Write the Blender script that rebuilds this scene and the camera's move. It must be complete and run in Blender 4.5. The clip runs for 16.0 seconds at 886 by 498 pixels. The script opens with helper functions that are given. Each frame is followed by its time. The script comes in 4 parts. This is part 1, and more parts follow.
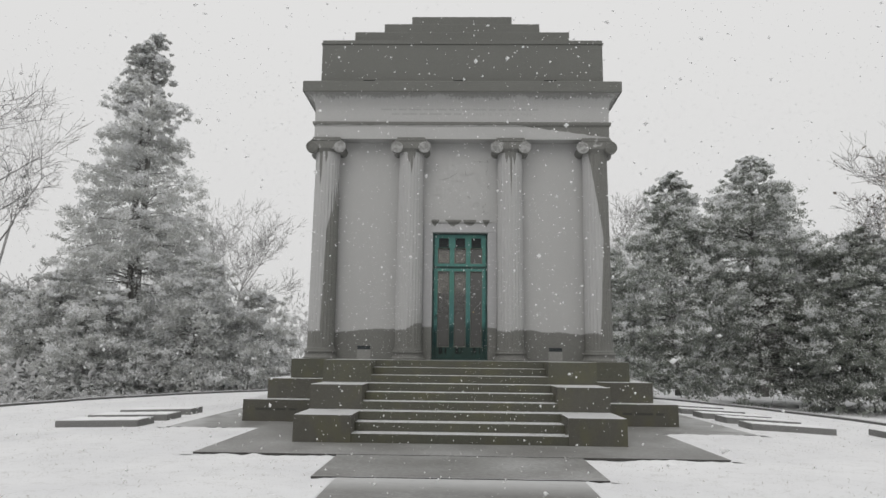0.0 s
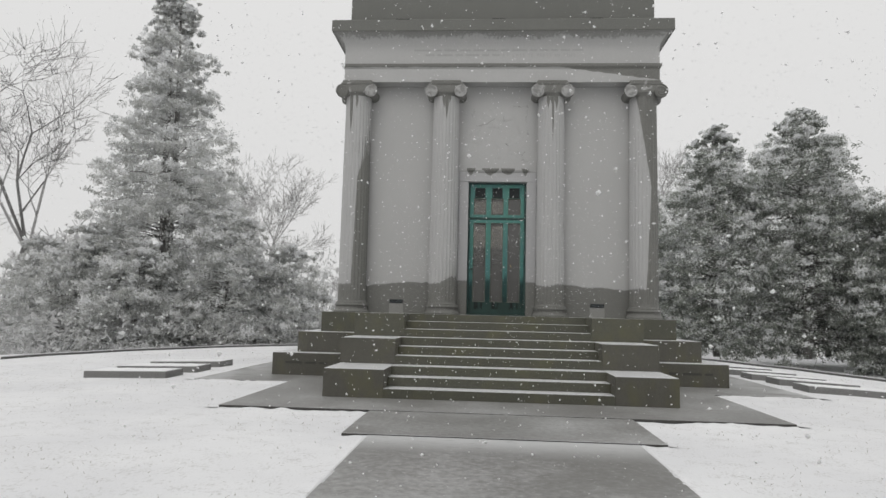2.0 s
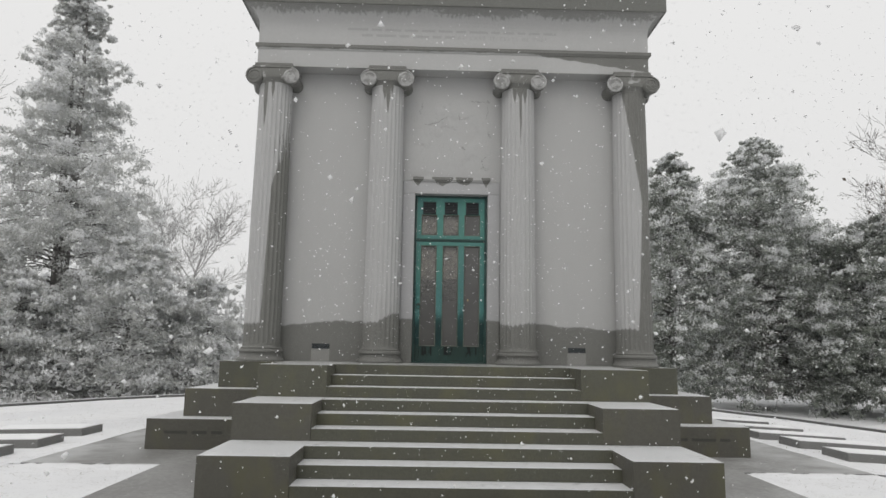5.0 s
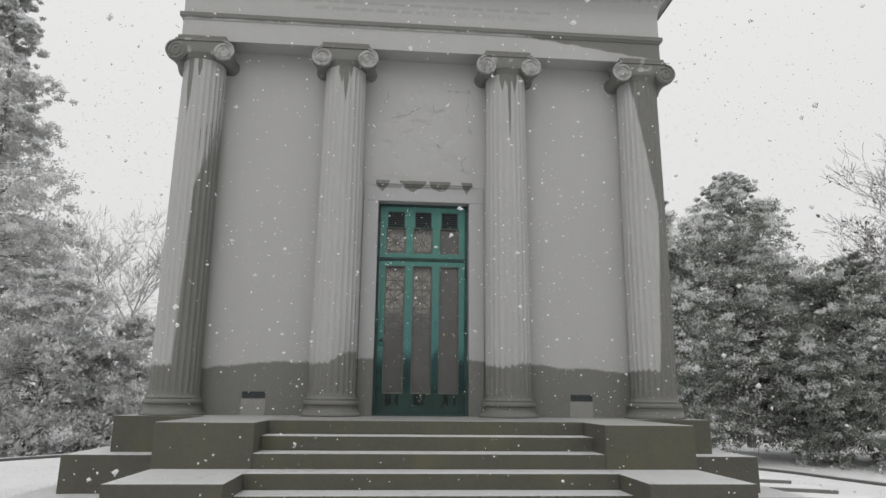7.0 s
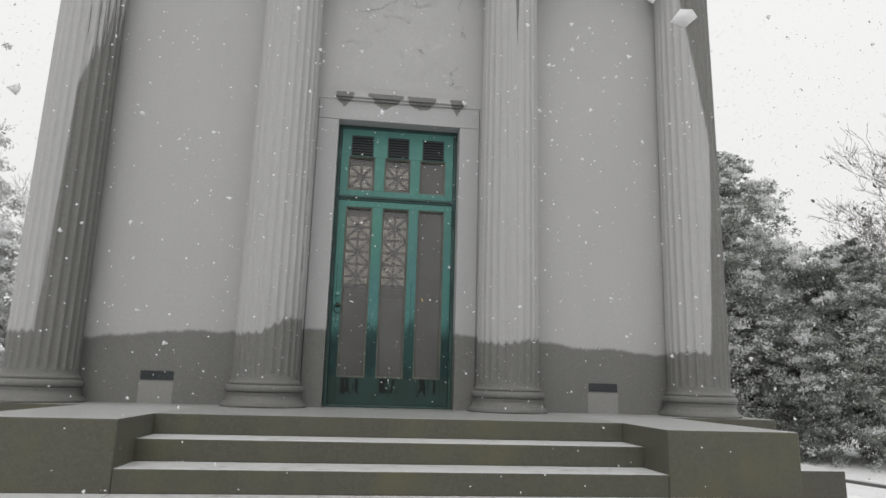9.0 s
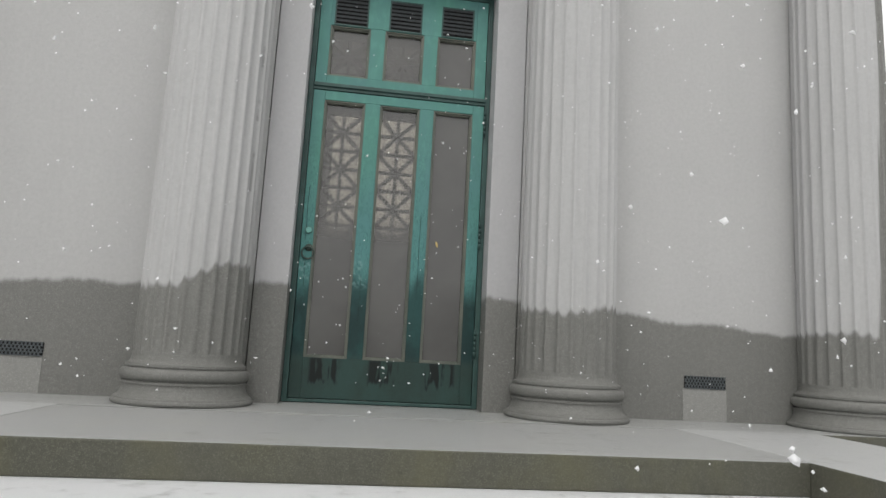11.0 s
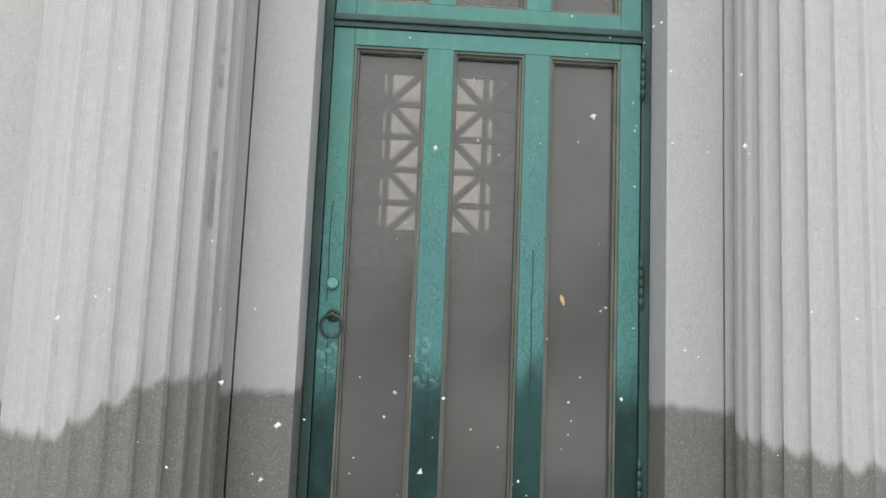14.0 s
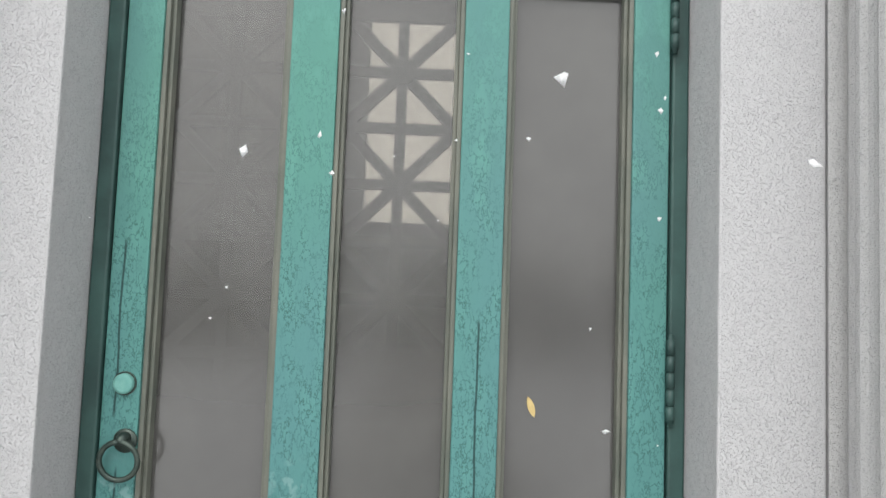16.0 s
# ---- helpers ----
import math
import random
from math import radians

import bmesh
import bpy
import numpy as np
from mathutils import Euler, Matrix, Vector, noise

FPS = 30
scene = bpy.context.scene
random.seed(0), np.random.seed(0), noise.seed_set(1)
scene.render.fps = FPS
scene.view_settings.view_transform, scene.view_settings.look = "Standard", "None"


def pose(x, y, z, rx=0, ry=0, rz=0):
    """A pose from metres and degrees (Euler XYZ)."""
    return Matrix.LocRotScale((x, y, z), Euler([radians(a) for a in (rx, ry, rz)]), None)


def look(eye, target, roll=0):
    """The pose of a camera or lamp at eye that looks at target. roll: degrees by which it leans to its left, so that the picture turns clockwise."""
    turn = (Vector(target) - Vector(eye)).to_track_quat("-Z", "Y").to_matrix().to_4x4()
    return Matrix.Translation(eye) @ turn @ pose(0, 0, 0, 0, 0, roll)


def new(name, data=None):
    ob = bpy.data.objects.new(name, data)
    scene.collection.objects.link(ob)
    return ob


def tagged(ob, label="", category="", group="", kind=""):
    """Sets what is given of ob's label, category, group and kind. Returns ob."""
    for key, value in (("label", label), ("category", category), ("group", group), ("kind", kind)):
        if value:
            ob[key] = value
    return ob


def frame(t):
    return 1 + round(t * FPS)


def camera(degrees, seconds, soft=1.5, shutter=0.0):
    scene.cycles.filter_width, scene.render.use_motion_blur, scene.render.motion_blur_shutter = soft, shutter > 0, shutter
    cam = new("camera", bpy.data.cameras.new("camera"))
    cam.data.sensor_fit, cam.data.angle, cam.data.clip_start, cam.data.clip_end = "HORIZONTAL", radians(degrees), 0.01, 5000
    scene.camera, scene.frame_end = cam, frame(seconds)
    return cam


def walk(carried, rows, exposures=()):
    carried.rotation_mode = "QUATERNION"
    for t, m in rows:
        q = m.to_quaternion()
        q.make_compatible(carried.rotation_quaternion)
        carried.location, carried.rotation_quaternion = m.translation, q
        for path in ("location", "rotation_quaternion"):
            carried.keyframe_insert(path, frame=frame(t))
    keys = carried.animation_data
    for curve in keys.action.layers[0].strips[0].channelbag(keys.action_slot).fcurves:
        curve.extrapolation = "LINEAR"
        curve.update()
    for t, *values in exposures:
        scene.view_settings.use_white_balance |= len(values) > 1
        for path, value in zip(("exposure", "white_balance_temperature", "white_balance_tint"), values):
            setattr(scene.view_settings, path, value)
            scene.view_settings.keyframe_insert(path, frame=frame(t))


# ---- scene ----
cam = camera(67.8, 16.0, soft=1.5)
PATH = [
    (0, (-0.037, -17.782, 1.571), (-0.092, -15.512, 1.937), 0.7),
    (0.5, (-0.040, -17.757, 1.563), (-0.101, -15.484, 1.902), 0.8),
    (1, (-0.082, -17.636, 1.532), (-0.204, -15.362, 1.843), 0.9),
    (1.5, (-0.132, -17.301, 1.510), (-0.306, -15.024, 1.786), 1.1),
    (2, (-0.199, -16.934, 1.466), (-0.358, -14.651, 1.690), 1.4),
    (2.5, (-0.261, -16.428, 1.470), (-0.392, -14.138, 1.653), 1.3),
    (3, (-0.245, -15.855, 1.511), (-0.339, -13.563, 1.692), 1.5),
    (3.5, (-0.286, -15.252, 1.557), (-0.340, -12.963, 1.769), 1.5),
    (4, (-0.338, -14.661, 1.617), (-0.352, -12.375, 1.868), 1.5),
    (6.3, (-0.499, -11.572, 1.728), (-0.367, -9.328, 2.215), 0.7),
    (6.5, (-0.509, -11.313, 1.730), (-0.359, -9.072, 2.230), 0.8),
    (7, (-0.535, -10.608, 1.745), (-0.351, -8.372, 2.248), 0.6),
    (7.5, (-0.476, -9.867, 1.716), (-0.267, -7.635, 2.228), 0.5),
    (8, (-0.477, -9.194, 1.720), (-0.236, -6.963, 2.223), 0.9),
    (8.5, (-0.486, -8.534, 1.723), (-0.218, -6.301, 2.203), 1.1),
    (9, (-0.376, -7.875, 1.740), (-0.098, -5.638, 2.201), 1.6),
    (9.2, (-0.342, -7.610, 1.735), (-0.066, -5.372, 2.190), 2.0),
    (11.3, (-0.265, -4.862, 1.920), (-0.005, -2.902, 2.223), 3.2),
    (11.5, (-0.255, -4.683, 1.953), (-0.006, -2.722, 2.257), 3.2),
    (12, (-0.187, -4.304, 2.115), (0.037, -2.339, 2.413), 2.8),
    (12.5, (-0.166, -3.934, 2.251), (0.017, -1.962, 2.531), 2.8),
    (13, (-0.258, -3.584, 2.424), (-0.104, -1.604, 2.658), 2.7),
    (13.5, (-0.296, -3.211, 2.552), (-0.166, -1.228, 2.769), 2.4),
    (14, (-0.303, -2.903, 2.633), (-0.212, -0.916, 2.834), 2.3),
    (14.5, (-0.172, -2.581, 2.710), (-0.129, -0.591, 2.905), 1.8),
    (15, (-0.103, -2.296, 2.824), (-0.059, -0.305, 3.007), 1.6),
    (15.5, (-0.017, -2.013, 2.966), (-0.007, -0.020, 3.129), 1.9),
    (15.8, (0.050, -1.840, 2.990), (0.071, 0.155, 3.135), 2.1),
    (16, (0.102, -1.701, 3.004), (0.133, 0.294, 3.135), 2.1),
]
walk(cam, [(t, look(eye, target, roll)) for t, eye, target, roll in PATH],
     [(t, stops, 6610 if t < 12.6 else 6520, 10) for t, stops in ((0, 0.17), (2, 0.20), (3.5, 0.30), (4.2, 0.30), (6.5, 0.27), (8, 0.30), (9.2, 0.48), (11.3, 0.88), (12.5, 1.09), (13, 1.13), (14, 1.25), (15, 1.45), (15.5, 1.54), (16, 1.59))])

# ---- sky, light, exposure ----
world = bpy.data.worlds.new("snow_sky")
scene.world = world
world.use_nodes = True
wn, wl = world.node_tree.nodes, world.node_tree.links
bg = wn["Background"]
sky = wn.new("ShaderNodeTexSky")
sky.sky_type, sky.sun_disc = "NISHITA", False
sky.sun_elevation, sky.sun_rotation = radians(38), radians(200)
sky_scale = wn.new("ShaderNodeVectorMath")
sky_scale.operation = "SCALE"
sky_scale.inputs["Scale"].default_value = 0.012
wl.new(sky.outputs[0], sky_scale.inputs[0])
# low snow cloud: nearly even grey, a little brighter overhead
geo = wn.new("ShaderNodeTexCoord")
sep = wn.new("ShaderNodeSeparateXYZ")
wl.new(geo.outputs["Generated"], sep.inputs[0])
cloud = wn.new("ShaderNodeValToRGB")
cloud.color_ramp.elements[0].position, cloud.color_ramp.elements[0].color = 0.0, (0.645, 0.65, 0.655, 1)
cloud.color_ramp.elements[1].position, cloud.color_ramp.elements[1].color = 0.9, (0.745, 0.75, 0.755, 1)
wl.new(sep.outputs["Z"], cloud.inputs[0])
cloud_mix = wn.new("ShaderNodeMix")
cloud_mix.data_type = "RGBA"
cloud_mix.inputs["Factor"].default_value = 0.94
wl.new(sky_scale.outputs[0], cloud_mix.inputs["A"])
wl.new(cloud.outputs[0], cloud_mix.inputs["B"])
wl.new(cloud_mix.outputs["Result"], bg.inputs["Color"])
bg.inputs["Strength"].default_value = 1.0
sun = new("sun", bpy.data.lights.new("sun", "SUN"))
sun.data.energy, sun.data.angle, sun.data.color = 0.62, radians(40), (1.0, 0.985, 0.96)
sun.matrix_world = look((-6, -16, 18), (0, 0, 0))


# ---- materials ----
class Nodes:
    """Short hand for a node material."""

    def __init__(self, name, rough=0.8, metal=0.0, spec=0.4):
        self.mat = bpy.data.materials.new(name)
        self.mat.use_nodes = True
        self.n, self.l = self.mat.node_tree.nodes, self.mat.node_tree.links
        self.bsdf = self.n["Principled BSDF"]
        self.bsdf.inputs["Roughness"].default_value = rough
        self.bsdf.inputs["Metallic"].default_value = metal
        self.bsdf.inputs["Specular IOR Level"].default_value = spec
        self.pos = self.n.new("ShaderNodeNewGeometry").outputs["Position"]
        self.normal = self.pos.node.outputs["Normal"]
        s = self.n.new("ShaderNodeSeparateXYZ")
        self.l.new(self.pos, s.inputs[0])
        self.x, self.y, self.z = s.outputs

    def put(self, value, socket):
        if hasattr(value, "is_output"):
            self.l.new(value, socket)
        else:
            socket.default_value = value

    def math(self, op, a, b=0.0, clamp=False):
        m = self.n.new("ShaderNodeMath")
        m.operation, m.use_clamp = op, clamp
        self.put(a, m.inputs[0])
        self.put(b, m.inputs[1])
        return m.outputs[0]

    def add(self, a, b):
        return self.math("ADD", a, b)

    def sub(self, a, b):
        return self.math("SUBTRACT", a, b)

    def mul(self, a, b):
        return self.math("MULTIPLY", a, b)

    def noise(self, scale, detail=3.0, stretch=(1, 1, 1), rough=0.55, source=None):
        m = self.n.new("ShaderNodeMapping")
        m.inputs["Scale"].default_value = stretch
        self.l.new(source or self.pos, m.inputs[0])
        t = self.n.new("ShaderNodeTexNoise")
        t.inputs["Scale"].default_value, t.inputs["Detail"].default_value, t.inputs["Roughness"].default_value = scale, detail, rough
        self.l.new(m.outputs[0], t.inputs["Vector"])
        return t.outputs["Fac"]

    def step(self, a, lo, hi):
        """0 below lo, 1 above hi, soft between."""
        r = self.n.new("ShaderNodeMapRange")
        r.interpolation_type = "SMOOTHSTEP"
        self.put(a, r.inputs["Value"])
        r.inputs["From Min"].default_value, r.inputs["From Max"].default_value = lo, hi
        return r.outputs[0]

    def mix(self, f, a, b):
        m = self.n.new("ShaderNodeMix")
        m.data_type = "RGBA"
        self.put(f, m.inputs["Factor"])
        for v, k in ((a, "A"), (b, "B")):
            self.put((*v, 1) if isinstance(v, tuple) else v, m.inputs[k])
        return m.outputs["Result"]

    def color(self, c):
        self.put((*c, 1) if isinstance(c, tuple) else c, self.bsdf.inputs["Base Color"])
        return self

    def rough(self, r):
        self.put(r, self.bsdf.inputs["Roughness"])
        return self

    def bump(self, height, strength=0.3, distance=0.01):
        b = self.n.new("ShaderNodeBump")
        b.inputs["Strength"].default_value, b.inputs["Distance"].default_value = strength, distance
        self.l.new(height, b.inputs["Height"])
        self.l.new(b.outputs[0], self.bsdf.inputs["Normal"])
        return self

    def up(self):
        s = self.n.new("ShaderNodeSeparateXYZ")
        self.l.new(self.normal, s.inputs[0])
        return s.outputs["Z"]


DRY, DRY_B = (0.50, 0.50, 0.495), (0.40, 0.40, 0.395)
WET, WET_B = (0.205, 0.205, 0.192), (0.118, 0.119, 0.110)


def stone(name, wet=None, tops=0.0, dry=DRY, dry_b=DRY_B, wet_c=WET, wet_b=WET_B, moss=0.0):
    """Granite, light where dry and dark where soaked; wet(m) gives the soaked share. tops: slush on level faces."""
    m = Nodes(name, 0.85)
    speck = m.noise(240.0, 2.0)
    grain = m.noise(34.0, 4.0)
    blotch = m.noise(1.3, 4.0)
    streak = m.noise(5.0, 4.0, (1, 1, 0.12))
    pits = m.step(m.noise(230.0, 3.0, (1, 1, 1), 0.65), 0.52, 0.68)
    tone = m.add(m.mul(m.step(speck, 0.36, 0.64), 0.3), m.add(m.mul(m.step(grain, 0.3, 0.7), 0.25), m.add(m.mul(blotch, 0.3), m.mul(streak, 0.25))))
    d = m.mix(m.mul(pits, 0.24), m.mix(tone, dry_b, dry), tuple(0.52 * v for v in dry_b))
    fleck = m.step(m.noise(160.0, 2.0, (1, 1, 1), 0.7), 0.55, 0.64)
    w = m.mix(m.mul(fleck, 0.42), m.mix(tone, wet_b, wet_c), tuple(1.9 * v for v in wet_c))
    if moss:
        green = m.step(m.noise(2.2, 5.0, (1, 1, 0.6)), 0.45, 0.75)
        w = m.mix(m.mul(green, moss), w, (0.12, 0.115, 0.062))
    f = wet(m) if wet else 0.0
    c = m.mix(f, d, w)
    if tops:
        lie = m.mul(m.step(m.up(), 0.75, 0.95), m.mul(m.step(m.add(m.noise(9.0, 6.0), m.mul(m.noise(1.1, 3.0), 0.5)), 0.22, 0.72), tops))
        c = m.mix(lie, c, (0.74, 0.75, 0.76))
    m.color(c)
    gloss = m.sub(0.88, m.mul(f, 0.34) if wet else 0.0)
    if tops:
        gloss = m.sub(gloss, m.mul(m.step(m.up(), 0.75, 0.95), 0.26))
    m.rough(gloss)
    m.bump(m.sub(m.add(m.mul(speck, 0.5), m.mul(grain, 0.7)), m.mul(pits, 1.2)), 0.6, 0.004)
    return m.mat


def wet_wall(m):
    edge = m.sub(2.315, m.mul(m.mul(m.x, m.x), 0.0165))
    edge = m.add(edge, m.mul(m.sub(m.noise(2.4, 4.0, (1, 1, 0.2)), 0.5), 0.17))
    edge = m.add(edge, m.mul(m.sub(m.noise(26.0, 3.0, (1, 1, 0.3)), 0.5), 0.04))
    return m.step(m.sub(edge, m.z), -0.02, 0.03)


def wet_column(cx, side, runs=()):
    def f(m):
        lx = m.sub(m.x, cx)
        turn = m.math("ARCTAN2", m.add(m.y, 0.42), lx)
        # dry tongues hang down in the flutes, damp climbs the arrises between them
        flute = m.math("ABSOLUTE", m.math("SINE", m.mul(turn, 12.0)))
        slow = m.noise(3.0, 3.0, (1, 1, 0.1))
        edge = m.add(m.sub(2.25, m.mul(m.math("ABSOLUTE", m.x), 0.02)), m.mul(m.sub(slow, 0.5), 0.12))
        edge = m.sub(edge, m.mul(m.mul(flute, m.noise(9.0, 2.0, (1, 1, 0.1))), 0.065))
        edge = m.add(edge, m.mul(m.sub(m.noise(60.0, 2.0, (1, 1, 0.3)), 0.5), 0.03))
        if side == 0:
            edge = m.add(edge, m.mul(m.step(lx, -0.12, 0.28), 0.19 if cx < 0 else 0.04))
        low = m.step(m.sub(edge, m.z), -0.025, 0.025)
        wet = m.math("MAXIMUM", low, m.step(m.z, 6.97, 7.0))
        if cx < 0 and side == 0:
            # half-dried damp above the tide mark
            haze = m.mul(m.step(lx, -0.1, 0.25), m.step(m.sub(3.15, m.z), 0.0, 1.0))
            wet = m.math("MAXIMUM", wet, m.mul(m.mul(haze, m.step(m.noise(14.0, 4.0, (1, 1, 0.12)), 0.3, 0.7)), 0.45))
        # runs that taper down from the capital
        wob = m.mul(m.sub(m.noise(30.0, 2.0, (1, 1, 0.10)), 0.5), 0.022)
        for c, w, length in runs:
            taper = m.mul(m.math("MINIMUM", m.mul(m.sub(1.0, m.mul(m.sub(7.0, m.z), 1 / length)), 1.7), 1.0), w)
            wet = m.math("MAXIMUM", wet, m.step(m.add(m.sub(taper, m.math("ABSOLUTE", m.sub(lx, c))), wob), -0.004, 0.008))
        # broken line of damp down one edge
        dash = m.step(m.noise(5.0, 3.0, (0.2, 0.2, 1.0)), 0.5, 0.62)
        edge_run = m.mul(m.step(m.sub(0.010, m.math("ABSOLUTE", m.sub(lx, 0.315))), 0.0, 0.006), m.mul(dash, m.step(m.sub(4.2, m.z), 0.0, 0.4)))
        wet = m.math("MAXIMUM", wet, m.mul(edge_run, 0.6))
        fingers = m.sub(m.noise(42.0, 3.0, (1, 1, 0.03)), 0.5)
        if side < 0:
            b = m.add(0.02, m.add(m.mul(m.sub(m.z, 2.0), 0.022), m.mul(m.math("MAXIMUM", m.sub(m.z, 4.8), 0.0), 0.17)))
            b = m.add(b, m.mul(fingers, m.add(0.07, m.mul(m.step(m.z, 5.0, 5.8), 0.95))))
        if side > 0:
            b = m.math("MINIMUM", m.add(-0.17, m.mul(m.sub(6.6, m.z), 0.15)), m.add(-0.02, m.mul(m.sub(m.z, 2.1), 0.055)))
            b = m.add(b, m.mul(fingers, 0.07))
        if side:
            wet = m.math("MAXIMUM", wet, m.step(m.sub(lx, b), -0.008, 0.022))
        return wet
    return f


def wet_architrave(m):
    fall = m.sub(7.74, m.mul(m.math("MAXIMUM", m.sub(m.x, 1.6), 0.0), 0.135))
    fall = m.add(fall, m.mul(m.sub(m.noise(5.0, 4.0), 0.5), 0.07))
    drip = m.add(m.sub(m.z, fall), m.mul(m.sub(m.noise(60.0, 2.0, (1, 1, 0.2)), 0.5), 0.05))
    return m.mul(m.step(drip, -0.01, 0.02), m.step(m.sub(7.90, m.z), 0.0, 0.015))


def wet_lintel(m):
    """Dark soaked patches that hang in points from the door moulding."""
    rag = m.mul(m.sub(m.noise(9.0, 4.0), 0.5), 0.9)
    best = None
    for c, w in ((-0.69, 0.13), (-0.19, 0.23), (0.26, 0.21), (0.70, 0.10)):
        v = m.sub(1.0, m.mul(m.math("ABSOLUTE", m.sub(m.x, c)), 1 / w))
        v = m.sub(v, m.mul(m.math("MAXIMUM", m.sub(5.16, m.z), 0.0), 6.5))
        v = m.sub(v, m.mul(m.math("MAXIMUM", m.sub(m.z, 5.20), 0.0), 9.0))
        best = v if best is None else m.math("MAXIMUM", best, v)
    return m.step(m.add(best, rag), 0.0, 0.12)


def wet_jamb(m):
    return m.math("MAXIMUM", wet_wall(m), wet_lintel(m))


def wet_all(m):
    return m.step(m.noise(3.0, 4.0, (1, 1, 0.3)), -0.2, 0.05)


M_WALL = stone("granite_wall", wet_wall)
M_ARCH = stone("granite_architrave", wet_architrave)


def wet_cove(m):
    hang = m.sub(8.50, m.mul(m.sub(m.noise(16.0, 3.0, (1, 1, 0.12)), 0.5), 0.30))
    hang = m.add(hang, m.mul(m.sub(m.noise(1.1, 3.0, (1, 1, 0.2)), 0.5), 0.25))
    return m.mul(m.step(m.sub(m.z, hang), -0.02, 0.06), 0.62)


def wet_cracks(m):
    """Dark cracks and chipped edges in the worn carving over the door."""
    wx = m.add(m.x, m.mul(m.sub(m.noise(8.0, 4.0), 0.5), 0.26))
    wz = m.add(m.z, m.mul(m.sub(m.noise(9.0, 4.0, (1, 1, 1.1)), 0.5), 0.26))
    best = None
    for x0, z0, x1, z1, w in ((0.68, 5.66, 0.60, 5.42, 0.006), (0.60, 5.42, 0.74, 5.40, 0.007), (0.40, 5.33, 0.56, 5.38, 0.008), (0.56, 5.38, 0.82, 5.34, 0.008),
                              (0.74, 6.86, 0.70, 6.45, 0.009), (0.70, 6.45, 0.76, 6.05, 0.005), (0.40, 6.84, 0.74, 6.86, 0.007), (-0.56, 6.30, -0.16, 6.42, 0.010),
                              (-0.16, 6.42, -0.10, 6.52, 0.006), (0.12, 6.56, 0.16, 6.40, 0.006), (0.18, 5.86, 0.24, 5.82, 0.012), (-0.62, 6.80, -0.70, 6.45, 0.005)):
        dx, dz = x1 - x0, z1 - z0
        n = dx * dx + dz * dz
        t = m.math("ADD", m.mul(m.sub(wx, x0), dx / n), m.mul(m.sub(wz, z0), dz / n), True)
        ex, ez = m.sub(m.sub(wx, x0), m.mul(t, dx)), m.sub(m.sub(wz, z0), m.mul(t, dz))
        d = m.math("SQRT", m.add(m.mul(ex, ex), m.mul(ez, ez)))
        v = m.step(m.sub(w, d), -0.004, 0.003)
        best = v if best is None else m.math("MAXIMUM", best, v)
    return m.mul(m.mul(best, m.step(m.noise(6.0, 3.0), 0.40, 0.54)), 0.62)


M_FRIEZE = stone("granite_frieze", wet_cove)
M_RELIEF = stone("granite_relief", wet_cracks)
M_WETTOP = stone("granite_soaked", wet_all, wet_c=(0.165, 0.168, 0.155), wet_b=(0.11, 0.112, 0.103))
M_PLINTH = stone("granite_plinth", wet_all, tops=1.0, wet_c=(0.108, 0.104, 0.088), wet_b=(0.058, 0.056, 0.047), moss=0.6)
M_LANDING = stone("granite_landing", wet_all, tops=0.47, wet_c=(0.100, 0.100, 0.078), wet_b=(0.053, 0.053, 0.040), moss=0.6)
M_STEP = stone("granite_tread", wet_all, tops=1.0, wet_c=(0.100, 0.100, 0.078), wet_b=(0.053, 0.053, 0.040), moss=0.6)
M_LINTEL = stone("granite_lintel", wet_lintel)
M_JAMB = stone("granite_reveal", wet_jamb, dry=(0.475, 0.475, 0.48), dry_b=(0.39, 0.39, 0.395))


def paving(name):
    m = Nodes(name, 0.45)
    big, mid, fine = m.noise(0.5, 5.0), m.noise(5.0, 5.0, (1.2, 1.0, 1)), m.noise(90.0, 2.0)
    c = m.mix(m.step(mid, 0.25, 0.75), (0.165, 0.163, 0.155), (0.20, 0.198, 0.19))
    slush = m.mul(m.step(m.add(m.mul(big, 0.7), m.mul(m.noise(14.0, 6.0, (1, 1, 1), 0.68), 0.6)), 0.5, 0.95), 0.42)
    # a drift of blown snow across the walk
    near = m.add(m.add(m.y, 8.76), m.mul(m.sub(m.noise(1.5, 3.0), 0.5), 0.12))
    band = m.mul(m.mul(m.step(m.mul(near, -1.0), 0.0, 0.10), m.step(near, -1.3, 0.0)), 0.55)
    slush = m.math("MAXIMUM", slush, m.mul(band, m.step(m.noise(9.0, 5.0, (0.6, 1.2, 1), 0.6), 0.0, 0.5)))
    far = m.mul(m.step(m.math("ABSOLUTE", m.x), 4.3, 6.4), m.step(m.noise(1.2, 4.0), 0.3, 0.6))
    slush = m.math("MAXIMUM", slush, m.mul(far, 0.45))
    flecks = m.step(m.noise(30.0, 3.0, (0.8, 1.1, 1)), 0.66, 0.72)
    slush = m.math("MAXIMUM", slush, m.mul(flecks, 0.6))
    # side faces coloured near black, standing for the shade at slab edges
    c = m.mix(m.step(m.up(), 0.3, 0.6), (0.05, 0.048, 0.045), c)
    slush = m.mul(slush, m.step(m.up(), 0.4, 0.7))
    m.color(m.mix(slush, c, (0.78, 0.79, 0.80))).rough(m.add(0.42, m.mul(slush, 0.4)))
    m.bump(m.add(fine, mid), 0.25, 0.004)
    return m.mat


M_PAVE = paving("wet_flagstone")


